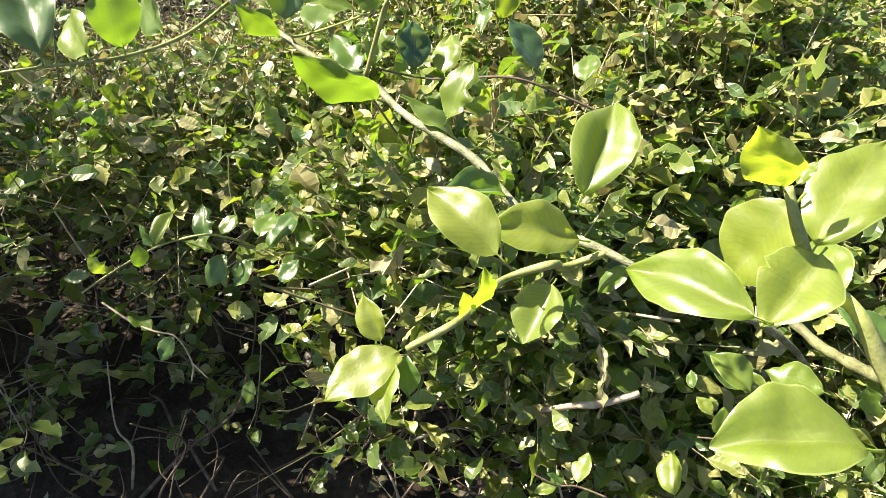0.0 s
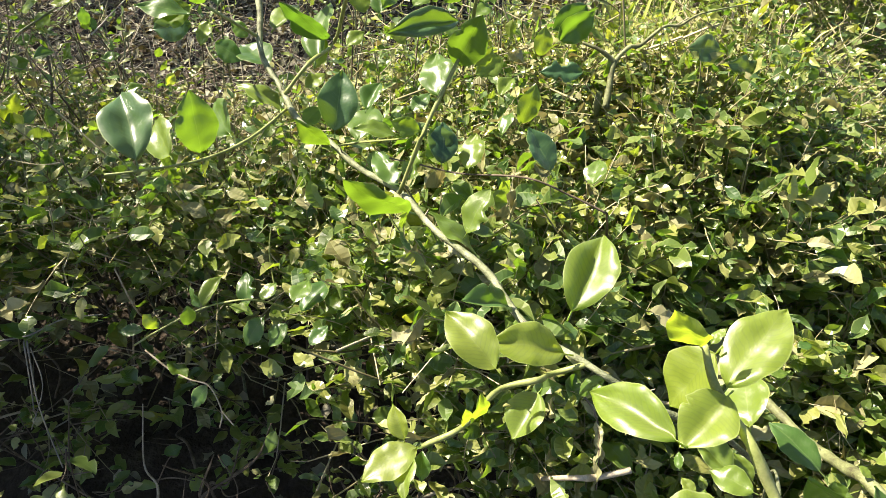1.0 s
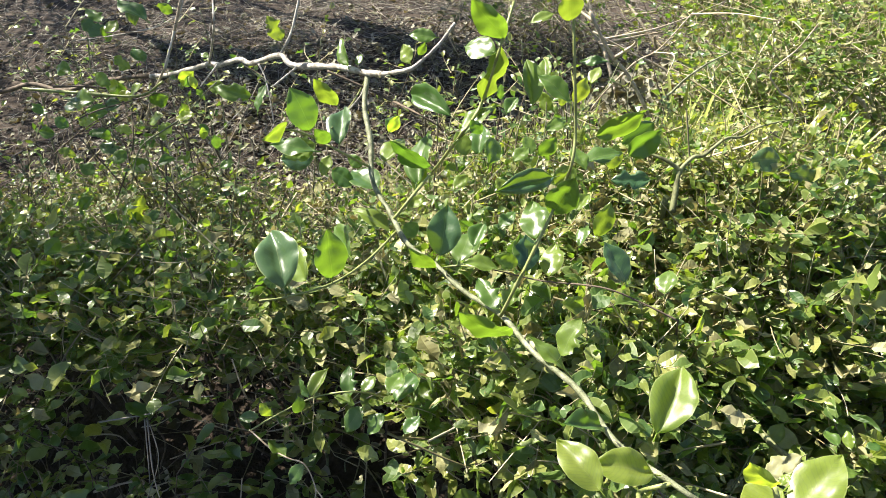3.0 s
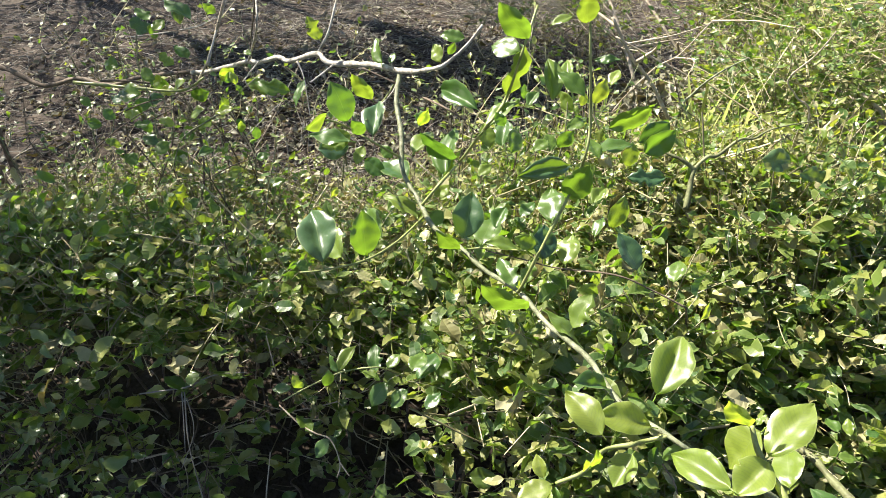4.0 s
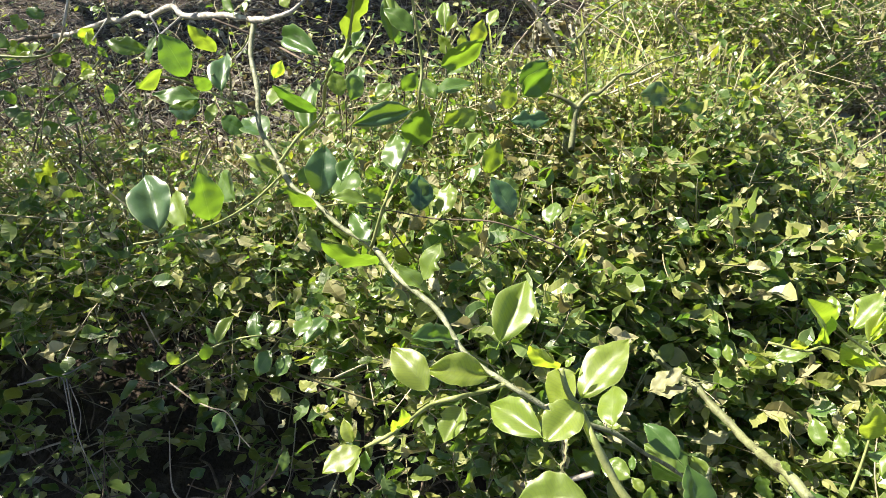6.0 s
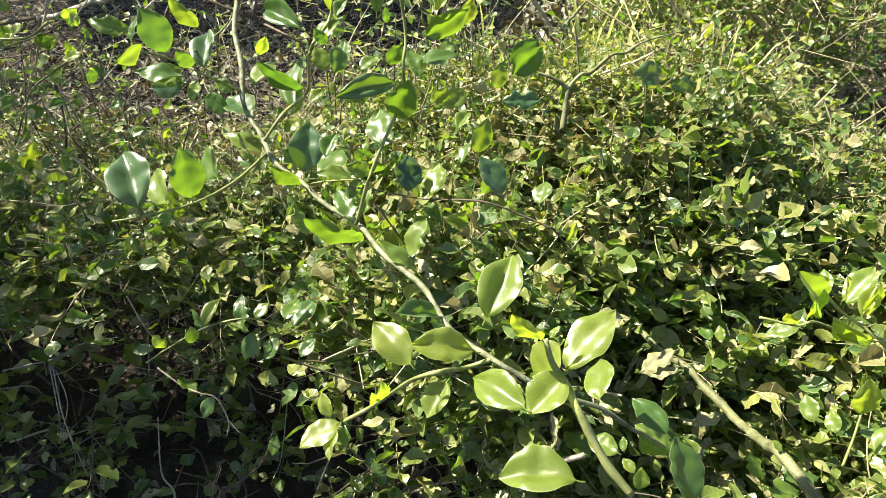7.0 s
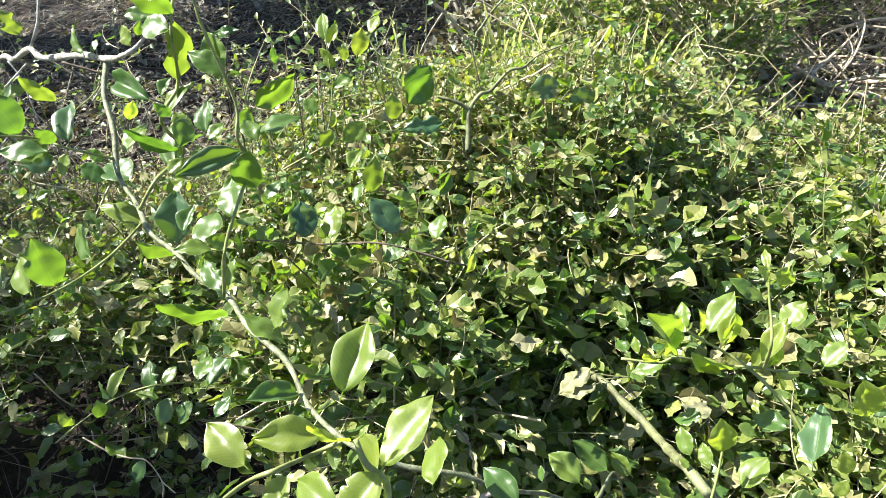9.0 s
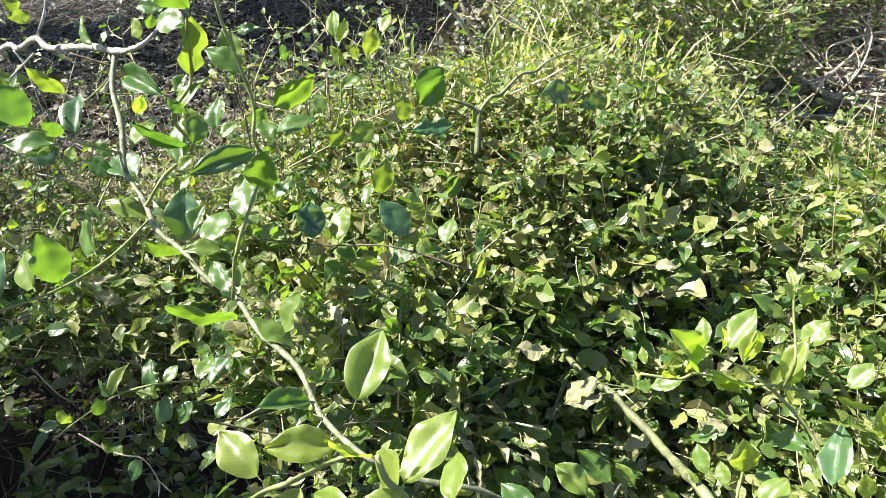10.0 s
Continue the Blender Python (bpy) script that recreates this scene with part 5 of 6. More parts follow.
leaf(side, (0.498, 0.420, 0.926), (0.518, 0.425, 0.906), 0.020, (-0.20, -0.60, 0.77), "wide", "young")
leaf(side, (0.417, 0.360, 0.811), (0.452, 0.385, 0.786), 0.026, (-0.30, -0.20, 0.92), "bitten", "dry")
thick = holder("thick_stem", (0.76, 0.24, 0.0), "thick green-brown stem with torn insect-eaten leaves", "branch")
stem(thick, "stem", [(0.20, 0.90, 0.47), (0.28, 0.83, 0.505), (0.321, 0.789, 0.517), (0.340, 0.753, 0.520), (0.374, 0.680, 0.515), (0.400, 0.635, 0.525), (0.418, 0.612, 0.530), (0.436, 0.580, 0.527), (0.455, 0.548, 0.528), (0.464, 0.519, 0.535), (0.470, 0.460, 0.575), (0.474, 0.409, 0.612), (0.51, 0.345, 0.59), (0.60, 0.28, 0.45), (0.72, 0.24, 0.2), (0.76, 0.24, -0.02)], 0.0042, 0.0072, thorns=7)
stem(thick, "twig", [(0.389, 0.632, 0.534), (0.444, 0.627, 0.524)], 0.0011, 0.0008)
stem(thick, "twig", [(0.370, 0.692, 0.490), (0.354, 0.668, 0.463), (0.333, 0.645, 0.437)], 0.0016, 0.001)
leaf(thick, (0.400, 0.619, 0.564), (0.342, 0.592, 0.537), 0.045, (-0.37, -0.14, 0.92), "torn", "dry")
leaf(thick, (0.406, 0.603, 0.545), (0.345, 0.590, 0.538), 0.040, (-0.10, -0.10, 0.99), "torn", "dry")
leaf(thick, (0.419, 0.604, 0.545), (0.439, 0.605, 0.544), 0.013, (0.04, -0.15, 0.99), "torn", "dry")
leaf(thick, (0.486, 0.595, 0.450), (0.422, 0.579, 0.439), 0.043, (-0.16, -0.02, 0.99), "torn", "dry")
leaf(thick, (0.413, 0.522, 0.435), (0.365, 0.568, 0.457), 0.045, (0.27, -0.18, 0.94), "wide")
leaf(thick, (0.450, 0.529, 0.409), (0.422, 0.564, 0.425), 0.030, (-0.56, -0.67, 0.49), "wide")
leaf(thick, (0.283, 0.512, 0.432), (0.239, 0.552, 0.441), 0.039, (0.19, 0.01, 0.98), "wide")
stem(thick, "twig", [(0.419, 0.625, 0.524), (0.457, 0.628, 0.522), (0.499, 0.628, 0.518)], 0.0011, 0.0008)
leaf(thick, (0.453, 0.628, 0.523), (0.482, 0.630, 0.522), 0.019, (0.04, -0.15, 0.99), "wide")
leaf(thick, (0.473, 0.649, 0.545), (0.470, 0.676, 0.558), 0.018, (-0.78, -0.34, 0.53), "wide")
leaf(thick, (0.490, 0.655, 0.550), (0.513, 0.661, 0.551), 0.016, (-0.03, -0.10, 0.99), "wide")
leaf(thick, (0.456, 0.651, 0.549), (0.447, 0.684, 0.544), 0.022, (-0.11, 0.13, 0.99), "wide")
leaf(thick, (0.431, 0.412, 0.621), (0.448, 0.392, 0.595), 0.024, (-0.59, -0.78, 0.22), "bitten")
leaf(thick, (0.470, 0.415, 0.620), (0.459, 0.426, 0.625), 0.011, (0.12, -0.32, 0.94), "wide")
leaf(thick, (0.467, 0.394, 0.596), (0.514, 0.400, 0.595), 0.028, (0.01, 0.03, 1.00), "bitten")
leaf(thick, (0.455, 0.380, 0.580), (0.501, 0.400, 0.563), 0.034, (0.27, 0.20, 0.94), "bitten")
leaf(thick, (0.231, 0.677, 0.482), (0.231, 0.707, 0.517), 0.031, (0.30, -0.73, 0.62), "bitten")
leaf(thick, (0.272, 0.668, 0.469), (0.283, 0.706, 0.513), 0.040, (0.25, -0.76, 0.60), "bitten")
leaf(thick, (0.186, 0.667, 0.474), (0.199, 0.702, 0.488), 0.025, (-0.38, -0.22, 0.90), "wide")
leaf(thick, (0.122, 0.665, 0.477), (0.151, 0.683, 0.495), 0.026, (0.17, -0.83, 0.53), "wide")
leaf(thick, (0.175, 0.650, 0.455), (0.212, 0.671, 0.460), 0.028, (-0.10, -0.09, 0.99), "wide")
leaf(thick, (0.255, 0.716, 0.526), (0.316, 0.734, 0.529), 0.041, (-0.01, -0.15, 0.99), "wide")
leaf(thick, (0.245, 0.625, 0.421), (0.244, 0.667, 0.439), 0.029, (-0.53, -0.34, 0.77), "fold")
leaf(thick, (0.316, 0.615, 0.404), (0.260, 0.640, 0.437), 0.047, (-0.30, -0.94, 0.19), "bitten")
leaf(thick, (0.339, 0.612, 0.399), (0.374, 0.639, 0.407), 0.029, (-0.23, 0.01, 0.97), "bitten")
leaf(thick, (0.320, 0.692, 0.494), (0.351, 0.718, 0.503), 0.026, (-0.21, -0.08, 0.97), "bitten")
leaf(thick, (0.379, 0.692, 0.489), (0.405, 0.715, 0.515), 0.029, (0.19, -0.81, 0.55), "wide")
leaf(thick, (0.393, 0.554, 0.327), (0.357, 0.572, 0.337), 0.026, (0.23, -0.08, 0.97), "wide")
leaf(thick, (0.098, 0.695, 0.513), (0.122, 0.725, 0.525), 0.025, (-0.19, -0.21, 0.96), "fold")
leaf(thick, (0.046, 0.714, 0.539), (0.071, 0.734, 0.561), 0.027, (0.17, -0.81, 0.56), "wide")
leaf(thick, (0.324, 0.642, 0.435), (0.354, 0.663, 0.441), 0.024, (-0.19, -0.03, 0.98), "torn", "dry")
leaf(thick, (0.385, 0.516, 0.399), (0.379, 0.535, 0.406), 0.014, (-0.63, -0.45, 0.64), "wide", "young")
stem(thick, "twig", [(0.283, 0.681, 0.483), (0.267, 0.659, 0.459), (0.250, 0.620, 0.414), (0.237, 0.581, 0.370), (0.237, 0.545, 0.328)], 0.0011, 0.0016)
stem(thick, "twig", [(0.362, 0.686, 0.483), (0.347, 0.662, 0.457), (0.332, 0.636, 0.427), (0.312, 0.615, 0.405)], 0.0012, 0.001)
stem(thick, "twig", [(0.181, 0.621, 0.420), (0.253, 0.616, 0.410), (0.326, 0.618, 0.407), (0.421, 0.572, 0.461)], 0.0011, 0.0014)
stem(thick, "twig", [(0.238, 0.741, 0.557), (0.230, 0.723, 0.537), (0.222, 0.706, 0.516)], 0.001, 0.001)
sprig_shade = holder("leafy_sprig", (-0.04, 0.82, 0.0), "thin sprig with small pale leaves in the shade", "branch", "leafy sprigs")
stem(sprig_shade, "stem", [(-0.385, 0.552, 0.553), (-0.354, 0.568, 0.569), (-0.312, 0.588, 0.587), (-0.279, 0.599, 0.596), (-0.236, 0.607, 0.600), (-0.223, 0.684, 0.505), (-0.169, 0.673, 0.481)], 0.0011, 0.0015)
stem(sprig_shade, "stem", [(-0.165, 0.665, 0.48), (-0.10, 0.74, 0.36), (-0.05, 0.80, 0.15), (-0.04, 0.82, -0.02)], 0.0016, 0.0030)
# Some leaves wear the bright young tone, painting sun dapples on this sprig.
leaf(sprig_shade, (-0.371, 0.566, 0.568), (-0.405, 0.561, 0.567), 0.020, (0.01, -0.19, 0.98), "wide")
leaf(sprig_shade, (-0.354, 0.568, 0.569), (-0.369, 0.569, 0.596), 0.020, (0.47, -0.84, 0.28), "bitten", "young")
leaf(sprig_shade, (-0.318, 0.575, 0.572), (-0.314, 0.583, 0.604), 0.021, (0.64, -0.77, 0.10), "wide")
leaf(sprig_shade, (-0.302, 0.591, 0.590), (-0.284, 0.638, 0.612), 0.028, (-0.26, -0.33, 0.91), "fold")
leaf(sprig_shade, (-0.302, 0.591, 0.590), (-0.324, 0.617, 0.605), 0.019, (-0.57, -0.71, 0.41), "slim")
leaf(sprig_shade, (-0.242, 0.598, 0.589), (-0.255, 0.645, 0.613), 0.029, (-0.26, -0.50, 0.83), "bitten")
leaf(sprig_shade, (-0.228, 0.607, 0.598), (-0.211, 0.633, 0.610), 0.021, (-0.10, -0.36, 0.93), "wide")
leaf(sprig_shade, (-0.270, 0.600, 0.596), (-0.235, 0.596, 0.585), 0.019, (0.30, -0.05, 0.95), "bitten", "young")
leaf(sprig_shade, (-0.196, 0.636, 0.565), (-0.185, 0.685, 0.568), 0.032, (-0.05, -0.04, 1.00), "wide")
leaf(sprig_shade, (-0.192, 0.642, 0.539), (-0.160, 0.711, 0.551), 0.040, (-0.20, -0.07, 0.98), "wide")
leaf(sprig_shade, (-0.228, 0.617, 0.563), (-0.252, 0.588, 0.528), 0.033, (-0.28, -0.62, 0.73), "wide")
leaf(sprig_shade, (-0.191, 0.602, 0.570), (-0.215, 0.578, 0.543), 0.028, (-0.31, -0.56, 0.77), "wide")
leaf(sprig_shade, (-0.163, 0.584, 0.542), (-0.142, 0.614, 0.555), 0.025, (-0.15, -0.30, 0.94), "wide")
leaf(sprig_shade, (-0.170, 0.684, 0.496), (-0.137, 0.724, 0.513), 0.035, (-0.13, -0.31, 0.94), "bitten", "young")
leaf(sprig_shade, (-0.150, 0.680, 0.488), (-0.129, 0.685, 0.513), 0.021, (0.02, -0.99, 0.16), "wide")
stem(sprig_shade, "twig", [(-0.284, 0.762, 0.573), (-0.265, 0.776, 0.588), (-0.263, 0.749, 0.553), (-0.251, 0.717, 0.510)], 0.0009, 0.0011)
leaf(sprig_shade, (-0.267, 0.761, 0.569), (-0.302, 0.766, 0.574), 0.023, (0.12, -0.21, 0.97), "wide")
leaf(sprig_shade, (-0.265, 0.773, 0.584), (-0.238, 0.788, 0.590), 0.018, (0.01, -0.37, 0.93), "bitten", "young")
leaning = holder("leaning_stem", (0.03, 0.78, 0.0), "bare olive-green stem leaning through the shrub", "branch")
stem(leaning, "stem", [(-0.281, 0.943, 0.588), (-0.256, 0.913, 0.544), (-0.224, 0.920, 0.454), (-0.170, 0.884, 0.398), (-0.109, 0.834, 0.325), (-0.036, 0.779, 0.242), (0.013, 0.742, 0.187)], 0.0026, 0.0034)
stem(leaning, "twig", [(-0.154, 0.871, 0.380), (-0.150, 0.858, 0.329)], 0.0034, 0.0026)
stem(leaning, "stem", [(-0.035, 0.79, 0.17), (0.02, 0.78, 0.05), (0.03, 0.78, -0.02)], 0.0034, 0.0040)
forked = holder("forked_twig", (0.22, 1.12, 0.0), "dark forked twig standing out of the shrub", "branch")
stem(forked, "stem", [(0.240, 1.015, 0.693), (0.243, 1.037, 0.722), (0.247, 1.060, 0.750), (0.268, 1.075, 0.773), (0.287, 1.082, 0.775), (0.322, 1.103, 0.799), (0.350, 1.112, 0.800), (0.383, 1.126, 0.816), (0.465, 1.153, 0.828)], 0.0064, 0.0011, ease=0.6)
stem(forked, "twig", [(0.249, 1.062, 0.752), (0.222, 1.064, 0.770), (0.192, 1.071, 0.778)], 0.0046, 0.0022)
stem(forked, "stem", [(0.236, 1.075, 0.69), (0.23, 1.10, 0.4), (0.22, 1.12, -0.02)], 0.0058, 0.0075)
stem(forked, "twig", [(-0.017, 1.020, 0.723), (0.001, 1.061, 0.769), (0.006, 1.103, 0.819), (-0.001, 1.166, 0.892)], 0.0012, 0.0009)
stem(forked, "twig", [(0.072, 1.119, 0.832), (0.108, 1.148, 0.863), (0.130, 1.183, 0.902)], 0.001, 0.0008)
# These four wear the dark tone, which paints them as shadowed.
leaf(forked, (0.192, 1.050, 0.852), (0.140, 1.045, 0.806), 0.046, (0.30, -0.90, 0.20), "wide", "dark")
leaf(forked, (0.205, 1.055, 0.735), (0.128, 1.030, 0.742), 0.040, (0.30, -0.55, 0.78), "bitten", "dark")
leaf(forked, (0.412, 1.060, 0.786), (0.352, 1.040, 0.792), 0.044, (0.35, -0.80, 0.45), "wide", "dark")
leaf(forked, (0.482, 1.060, 0.754), (0.420, 1.040, 0.770), 0.038, (0.35, -0.80, 0.45), "bitten", "dark")
leaf(forked, (-0.000, 1.143, 0.865), (-0.006, 1.198, 0.896), 0.029, (-0.25, -0.50, 0.83), "fold", "young")
leaf(forked, (0.004, 1.133, 0.853), (0.019, 1.186, 0.880), 0.032, (-0.49, -0.27, 0.83), "slim", "young")
leaf(forked, (0.053, 1.122, 0.838), (0.071, 1.131, 0.891), 0.033, (0.33, -0.94, 0.04), "wide")
leaf(forked, (0.021, 1.113, 0.829), (-0.011, 1.136, 0.858), 0.034, (-0.58, -0.82, 0.01), "wide")
leaf(forked, (0.081, 1.149, 0.867), (0.095, 1.191, 0.888), 0.025, (-0.25, -0.37, 0.89), "wide", "young")
leaf(forked, (0.032, 1.119, 0.835), (0.033, 1.125, 0.865), 0.019, (0.45, -0.88, 0.14), "wide")
leaf(forked, (0.004, 1.087, 0.800), (0.044, 1.119, 0.813), 0.029, (0.09, -0.47, 0.88), "slim")
leaf(forked, (0.070, 1.015, 0.772), (0.025, 0.992, 0.748), 0.038, (0.16, -0.84, 0.52), "wide")
leaf(forked, (-0.072, 1.061, 0.867), (-0.075, 1.066, 0.897), 0.019, (0.56, -0.81, 0.18), "bitten")
leaf(forked, (-0.024, 1.026, 0.823), (-0.013, 0.989, 0.805), 0.027, (0.36, -0.31, 0.88), "wide")
dead = holder("dead_twig", (-0.35, 0.62, 0.0), "thin pale dead twig with a few withered leaves", "branch")
stem(dead, "stem", [(-0.476, 0.683, 0.379), (-0.434, 0.668, 0.353), (-0.402, 0.662, 0.340), (-0.370, 0.659, 0.331), (-0.347, 0.636, 0.298), (-0.349, 0.619, 0.275)], 0.0016, 0.0011)
stem(dead, "twig", [(-0.347, 0.636, 0.298), (-0.326, 0.624, 0.278)], 0.0012, 0.0009)
leaf(dead, (-0.402, 0.662, 0.340), (-0.446, 0.686, 0.355), 0.030, (0.34, 0.06, 0.94), "bitten")
leaf(dead, (-0.370, 0.662, 0.335), (-0.394, 0.634, 0.303), 0.031, (-0.28, -0.62, 0.74), "wide")
leaf(dead, (-0.365, 0.662, 0.334), (-0.353, 0.679, 0.341), 0.014, (-0.10, -0.33, 0.94), "wide")


mid = holder("leafy_twig", (0.30, 1.00, 0.0), "horizontal twig with broad dull green leaves", "branch", "leafy twigs")
stem(mid, "stem", [(-0.089, 0.739, 0.751), (-0.039, 0.738, 0.744), (0.019, 0.736, 0.735), (0.103, 0.698, 0.762), (0.159, 0.691, 0.746), (0.206, 0.681, 0.730)], 0.001, 0.0014)
stem(mid, "stem", [(0.206, 0.681, 0.730), (0.24, 0.80, 0.60), (0.29, 0.95, 0.35), (0.30, 1.00, -0.02)], 0.0014, 0.0032)
leaf(mid, (-0.004, 0.738, 0.740), (-0.007, 0.777, 0.786), 0.041, (0.31, -0.71, 0.63), "wide", "dark")
leaf(mid, (0.031, 0.738, 0.735), (0.036, 0.793, 0.763), 0.039, (-0.38, -0.38, 0.84), "wide")
leaf(mid, (0.136, 0.703, 0.763), (0.101, 0.739, 0.809), 0.047, (0.56, -0.39, 0.73), "wide", "dark")
leaf(mid, (0.186, 0.700, 0.754), (0.195, 0.746, 0.766), 0.031, (-0.43, -0.15, 0.89), "wide")
leaf(mid, (0.092, 0.783, 0.781), (0.108, 0.795, 0.839), 0.032, (0.24, -0.96, 0.13), "wide")
leaf(mid, (0.070, 0.772, 0.771), (0.082, 0.811, 0.790), 0.023, (-0.49, -0.25, 0.84), "slim")
leaf(mid, (0.339, 1.037, 0.546), (0.393, 1.059, 0.553), 0.038, (0.00, -0.31, 0.95), "wide")
leaf(mid, (0.512, 1.077, 0.573), (0.423, 1.050, 0.552), 0.050, (-0.21, -0.06, 0.98), "slim")
leaf(mid, (0.120, 0.974, 0.789), (0.123, 0.983, 0.837), 0.031, (0.29, -0.94, 0.15), "wide")
leaf(mid, (0.143, 0.992, 0.807), (0.192, 0.994, 0.860), 0.046, (0.01, -1.00, 0.03), "curl")
leaf(mid, (0.436, 1.141, 0.729), (0.366, 1.108, 0.747), 0.041, (0.43, -0.90, -0.02), "wide")
leaf(mid, (0.445, 1.132, 0.717), (0.494, 1.092, 0.713), 0.037, (-0.61, -0.77, 0.21), "wide")
leaf(mid, (0.342, 1.101, 0.621), (0.331, 1.162, 0.653), 0.044, (-0.72, -0.42, 0.56), "bitten")
leaf(mid, (0.378, 1.079, 0.590), (0.408, 1.076, 0.649), 0.034, (-0.13, -0.99, 0.03), "wide", "young")
leaf(mid, (0.196, 1.064, 0.618), (0.129, 1.057, 0.617), 0.035, (0.02, -0.27, 0.96), "wide", "dry")
leaf(mid, (0.229, 1.066, 0.617), (0.180, 1.097, 0.635), 0.033, (0.08, -0.43, 0.90), "torn", "dry")
leaf(mid, (0.506, 1.183, 0.426), (0.444, 1.173, 0.422), 0.040, (-0.01, -0.35, 0.94), "torn", "dry")
leaf(mid, (0.239, 0.691, 0.738), (0.224, 0.660, 0.727), 0.019, (0.76, -0.51, 0.40), "slim", "young")
low = holder("leafy_twig", (0.0, 0.62, 0.0), "low hanging twig with small green leaves in the shade", "branch", "leafy twigs")
stem(low, "stem", [(0.001, 0.672, 0.248), (-0.012, 0.643, 0.216), (-0.008, 0.616, 0.184), (-0.020, 0.581, 0.145)], 0.0016, 0.0022)
stem(low, "twig", [(-0.010, 0.643, 0.216), (-0.056, 0.657, 0.238), (-0.099, 0.658, 0.243), (-0.140, 0.634, 0.220)], 0.0011, 0.0008)
stem(low, "twig", [(-0.011, 0.619, 0.188), (-0.044, 0.600, 0.169), (-0.080, 0.584, 0.154)], 0.0011, 0.0008)
leaf(low, (-0.135, 0.655, 0.244), (-0.146, 0.693, 0.261), 0.027, (-0.36, -0.45, 0.81), "wide")
leaf(low, (-0.110, 0.674, 0.264), (-0.049, 0.665, 0.290), 0.043, (-0.34, -0.79, 0.50), "wide")
leaf(low, (-0.088, 0.641, 0.223), (-0.050, 0.673, 0.233), 0.027, (-0.17, -0.13, 0.98), "wide")
leaf(low, (-0.087, 0.614, 0.191), (-0.097, 0.661, 0.211), 0.027, (-0.49, -0.43, 0.75), "slim")
leaf(low, (-0.087, 0.611, 0.187), (-0.115, 0.591, 0.168), 0.025, (-0.39, -0.28, 0.88), "wide")
leaf(low, (-0.076, 0.601, 0.174), (-0.047, 0.612, 0.216), 0.033, (-0.04, -0.96, 0.28), "wide")
leaf(low, (-0.044, 0.614, 0.185), (-0.021, 0.644, 0.196), 0.026, (-0.25, -0.14, 0.96), "wide")
leaf(low, (-0.044, 0.600, 0.169), (-0.052, 0.575, 0.163), 0.017, (0.47, -0.36, 0.81), "wide")
leaf(low, (-0.007, 0.596, 0.160), (0.012, 0.623, 0.170), 0.022, (-0.30, -0.13, 0.95), "bitten")
leaf(low, (0.007, 0.662, 0.236), (0.027, 0.668, 0.237), 0.014, (-0.05, -0.06, 1.00), "wide")
leaf(low, (-0.257, 0.628, 0.276), (-0.266, 0.600, 0.245), 0.027, (-0.28, -0.67, 0.68), "slim")
leaf(low, (-0.278, 0.650, 0.304), (-0.266, 0.669, 0.311), 0.016, (-0.13, -0.29, 0.95), "torn", "dry")
stem(low, "stem", [(-0.020, 0.581, 0.145), (0.0, 0.60, 0.25), (0.0, 0.62, -0.02)], 0.0022, 0.0030)
stem(low, "twig", [(0.226, 0.388, 0.422), (0.192, 0.396, 0.430), (0.169, 0.396, 0.432), (0.143, 0.404, 0.440)], 0.0012, 0.0008)
leaf(low, (0.191, 0.396, 0.431), (0.207, 0.431, 0.442), 0.025, (-0.55, -0.00, 0.83), "wide", "young")
leaf(low, (0.172, 0.395, 0.431), (0.142, 0.389, 0.426), 0.016, (-0.18, 0.11, 0.98), "slim", "young")
leaf(low, (0.178, 0.397, 0.432), (0.157, 0.408, 0.436), 0.013, (0.26, 0.22, 0.94), "slim")
leaf(low, (0.261, 0.334, 0.537), (0.264, 0.378, 0.551), 0.029, (-0.75, -0.15, 0.65), "fold", "young")
leaf(low, (0.310, 0.412, 0.557), (0.296, 0.431, 0.563), 0.016, (0.11, -0.25, 0.96), "wide", "young")
leaf(low, (0.315, 0.398, 0.542), (0.315, 0.411, 0.576), 0.021, (-0.15, -0.93, 0.34), "curl", "young")
leaf(low, (0.304, 0.453, 0.541), (0.304, 0.474, 0.548), 0.014, (-0.79, -0.23, 0.57), "wide")
leaf(low, (0.350, 0.428, 0.571), (0.313, 0.467, 0.585), 0.036, (0.07, -0.28, 0.96), "fold")
leaf(low, (0.304, 0.522, 0.496), (0.285, 0.564, 0.512), 0.031, (-0.75, -0.49, 0.45), "torn", "dry")
stem(low, "twig", [(0.324, 0.439, 0.470), (0.353, 0.438, 0.467), (0.378, 0.434, 0.463)], 0.001, 0.0009)
stem(low, "twig", [(0.192, 0.532, 0.567), (0.212, 0.513, 0.547), (0.218, 0.486, 0.520), (0.218, 0.451, 0.485)], 0.0012, 0.0008)
leaf(low, (0.213, 0.513, 0.547), (0.221, 0.473, 0.507), 0.030, (-0.93, -0.33, 0.15), "torn", "dry")
leaf(low, (0.217, 0.495, 0.529), (0.215, 0.450, 0.484), 0.033, (-0.99, -0.09, 0.14), "torn", "dry")
leaf(low, (0.212, 0.510, 0.545), (0.194, 0.532, 0.552), 0.015, (0.36, -0.04, 0.93), "slim", "dry")
leaf(low, (-0.463, 0.636, 0.016), (-0.444, 0.663, 0.041), 0.028, (0.24, -0.76, 0.60), "wide")
leaf(low, (-0.432, 0.616, -0.006), (-0.462, 0.600, -0.021), 0.025, (0.16, -0.82, 0.55), "wide")
leaf(low, (-0.472, 0.607, -0.014), (-0.502, 0.624, 0.004), 0.026, (0.63, 0.37, 0.68), "wide")
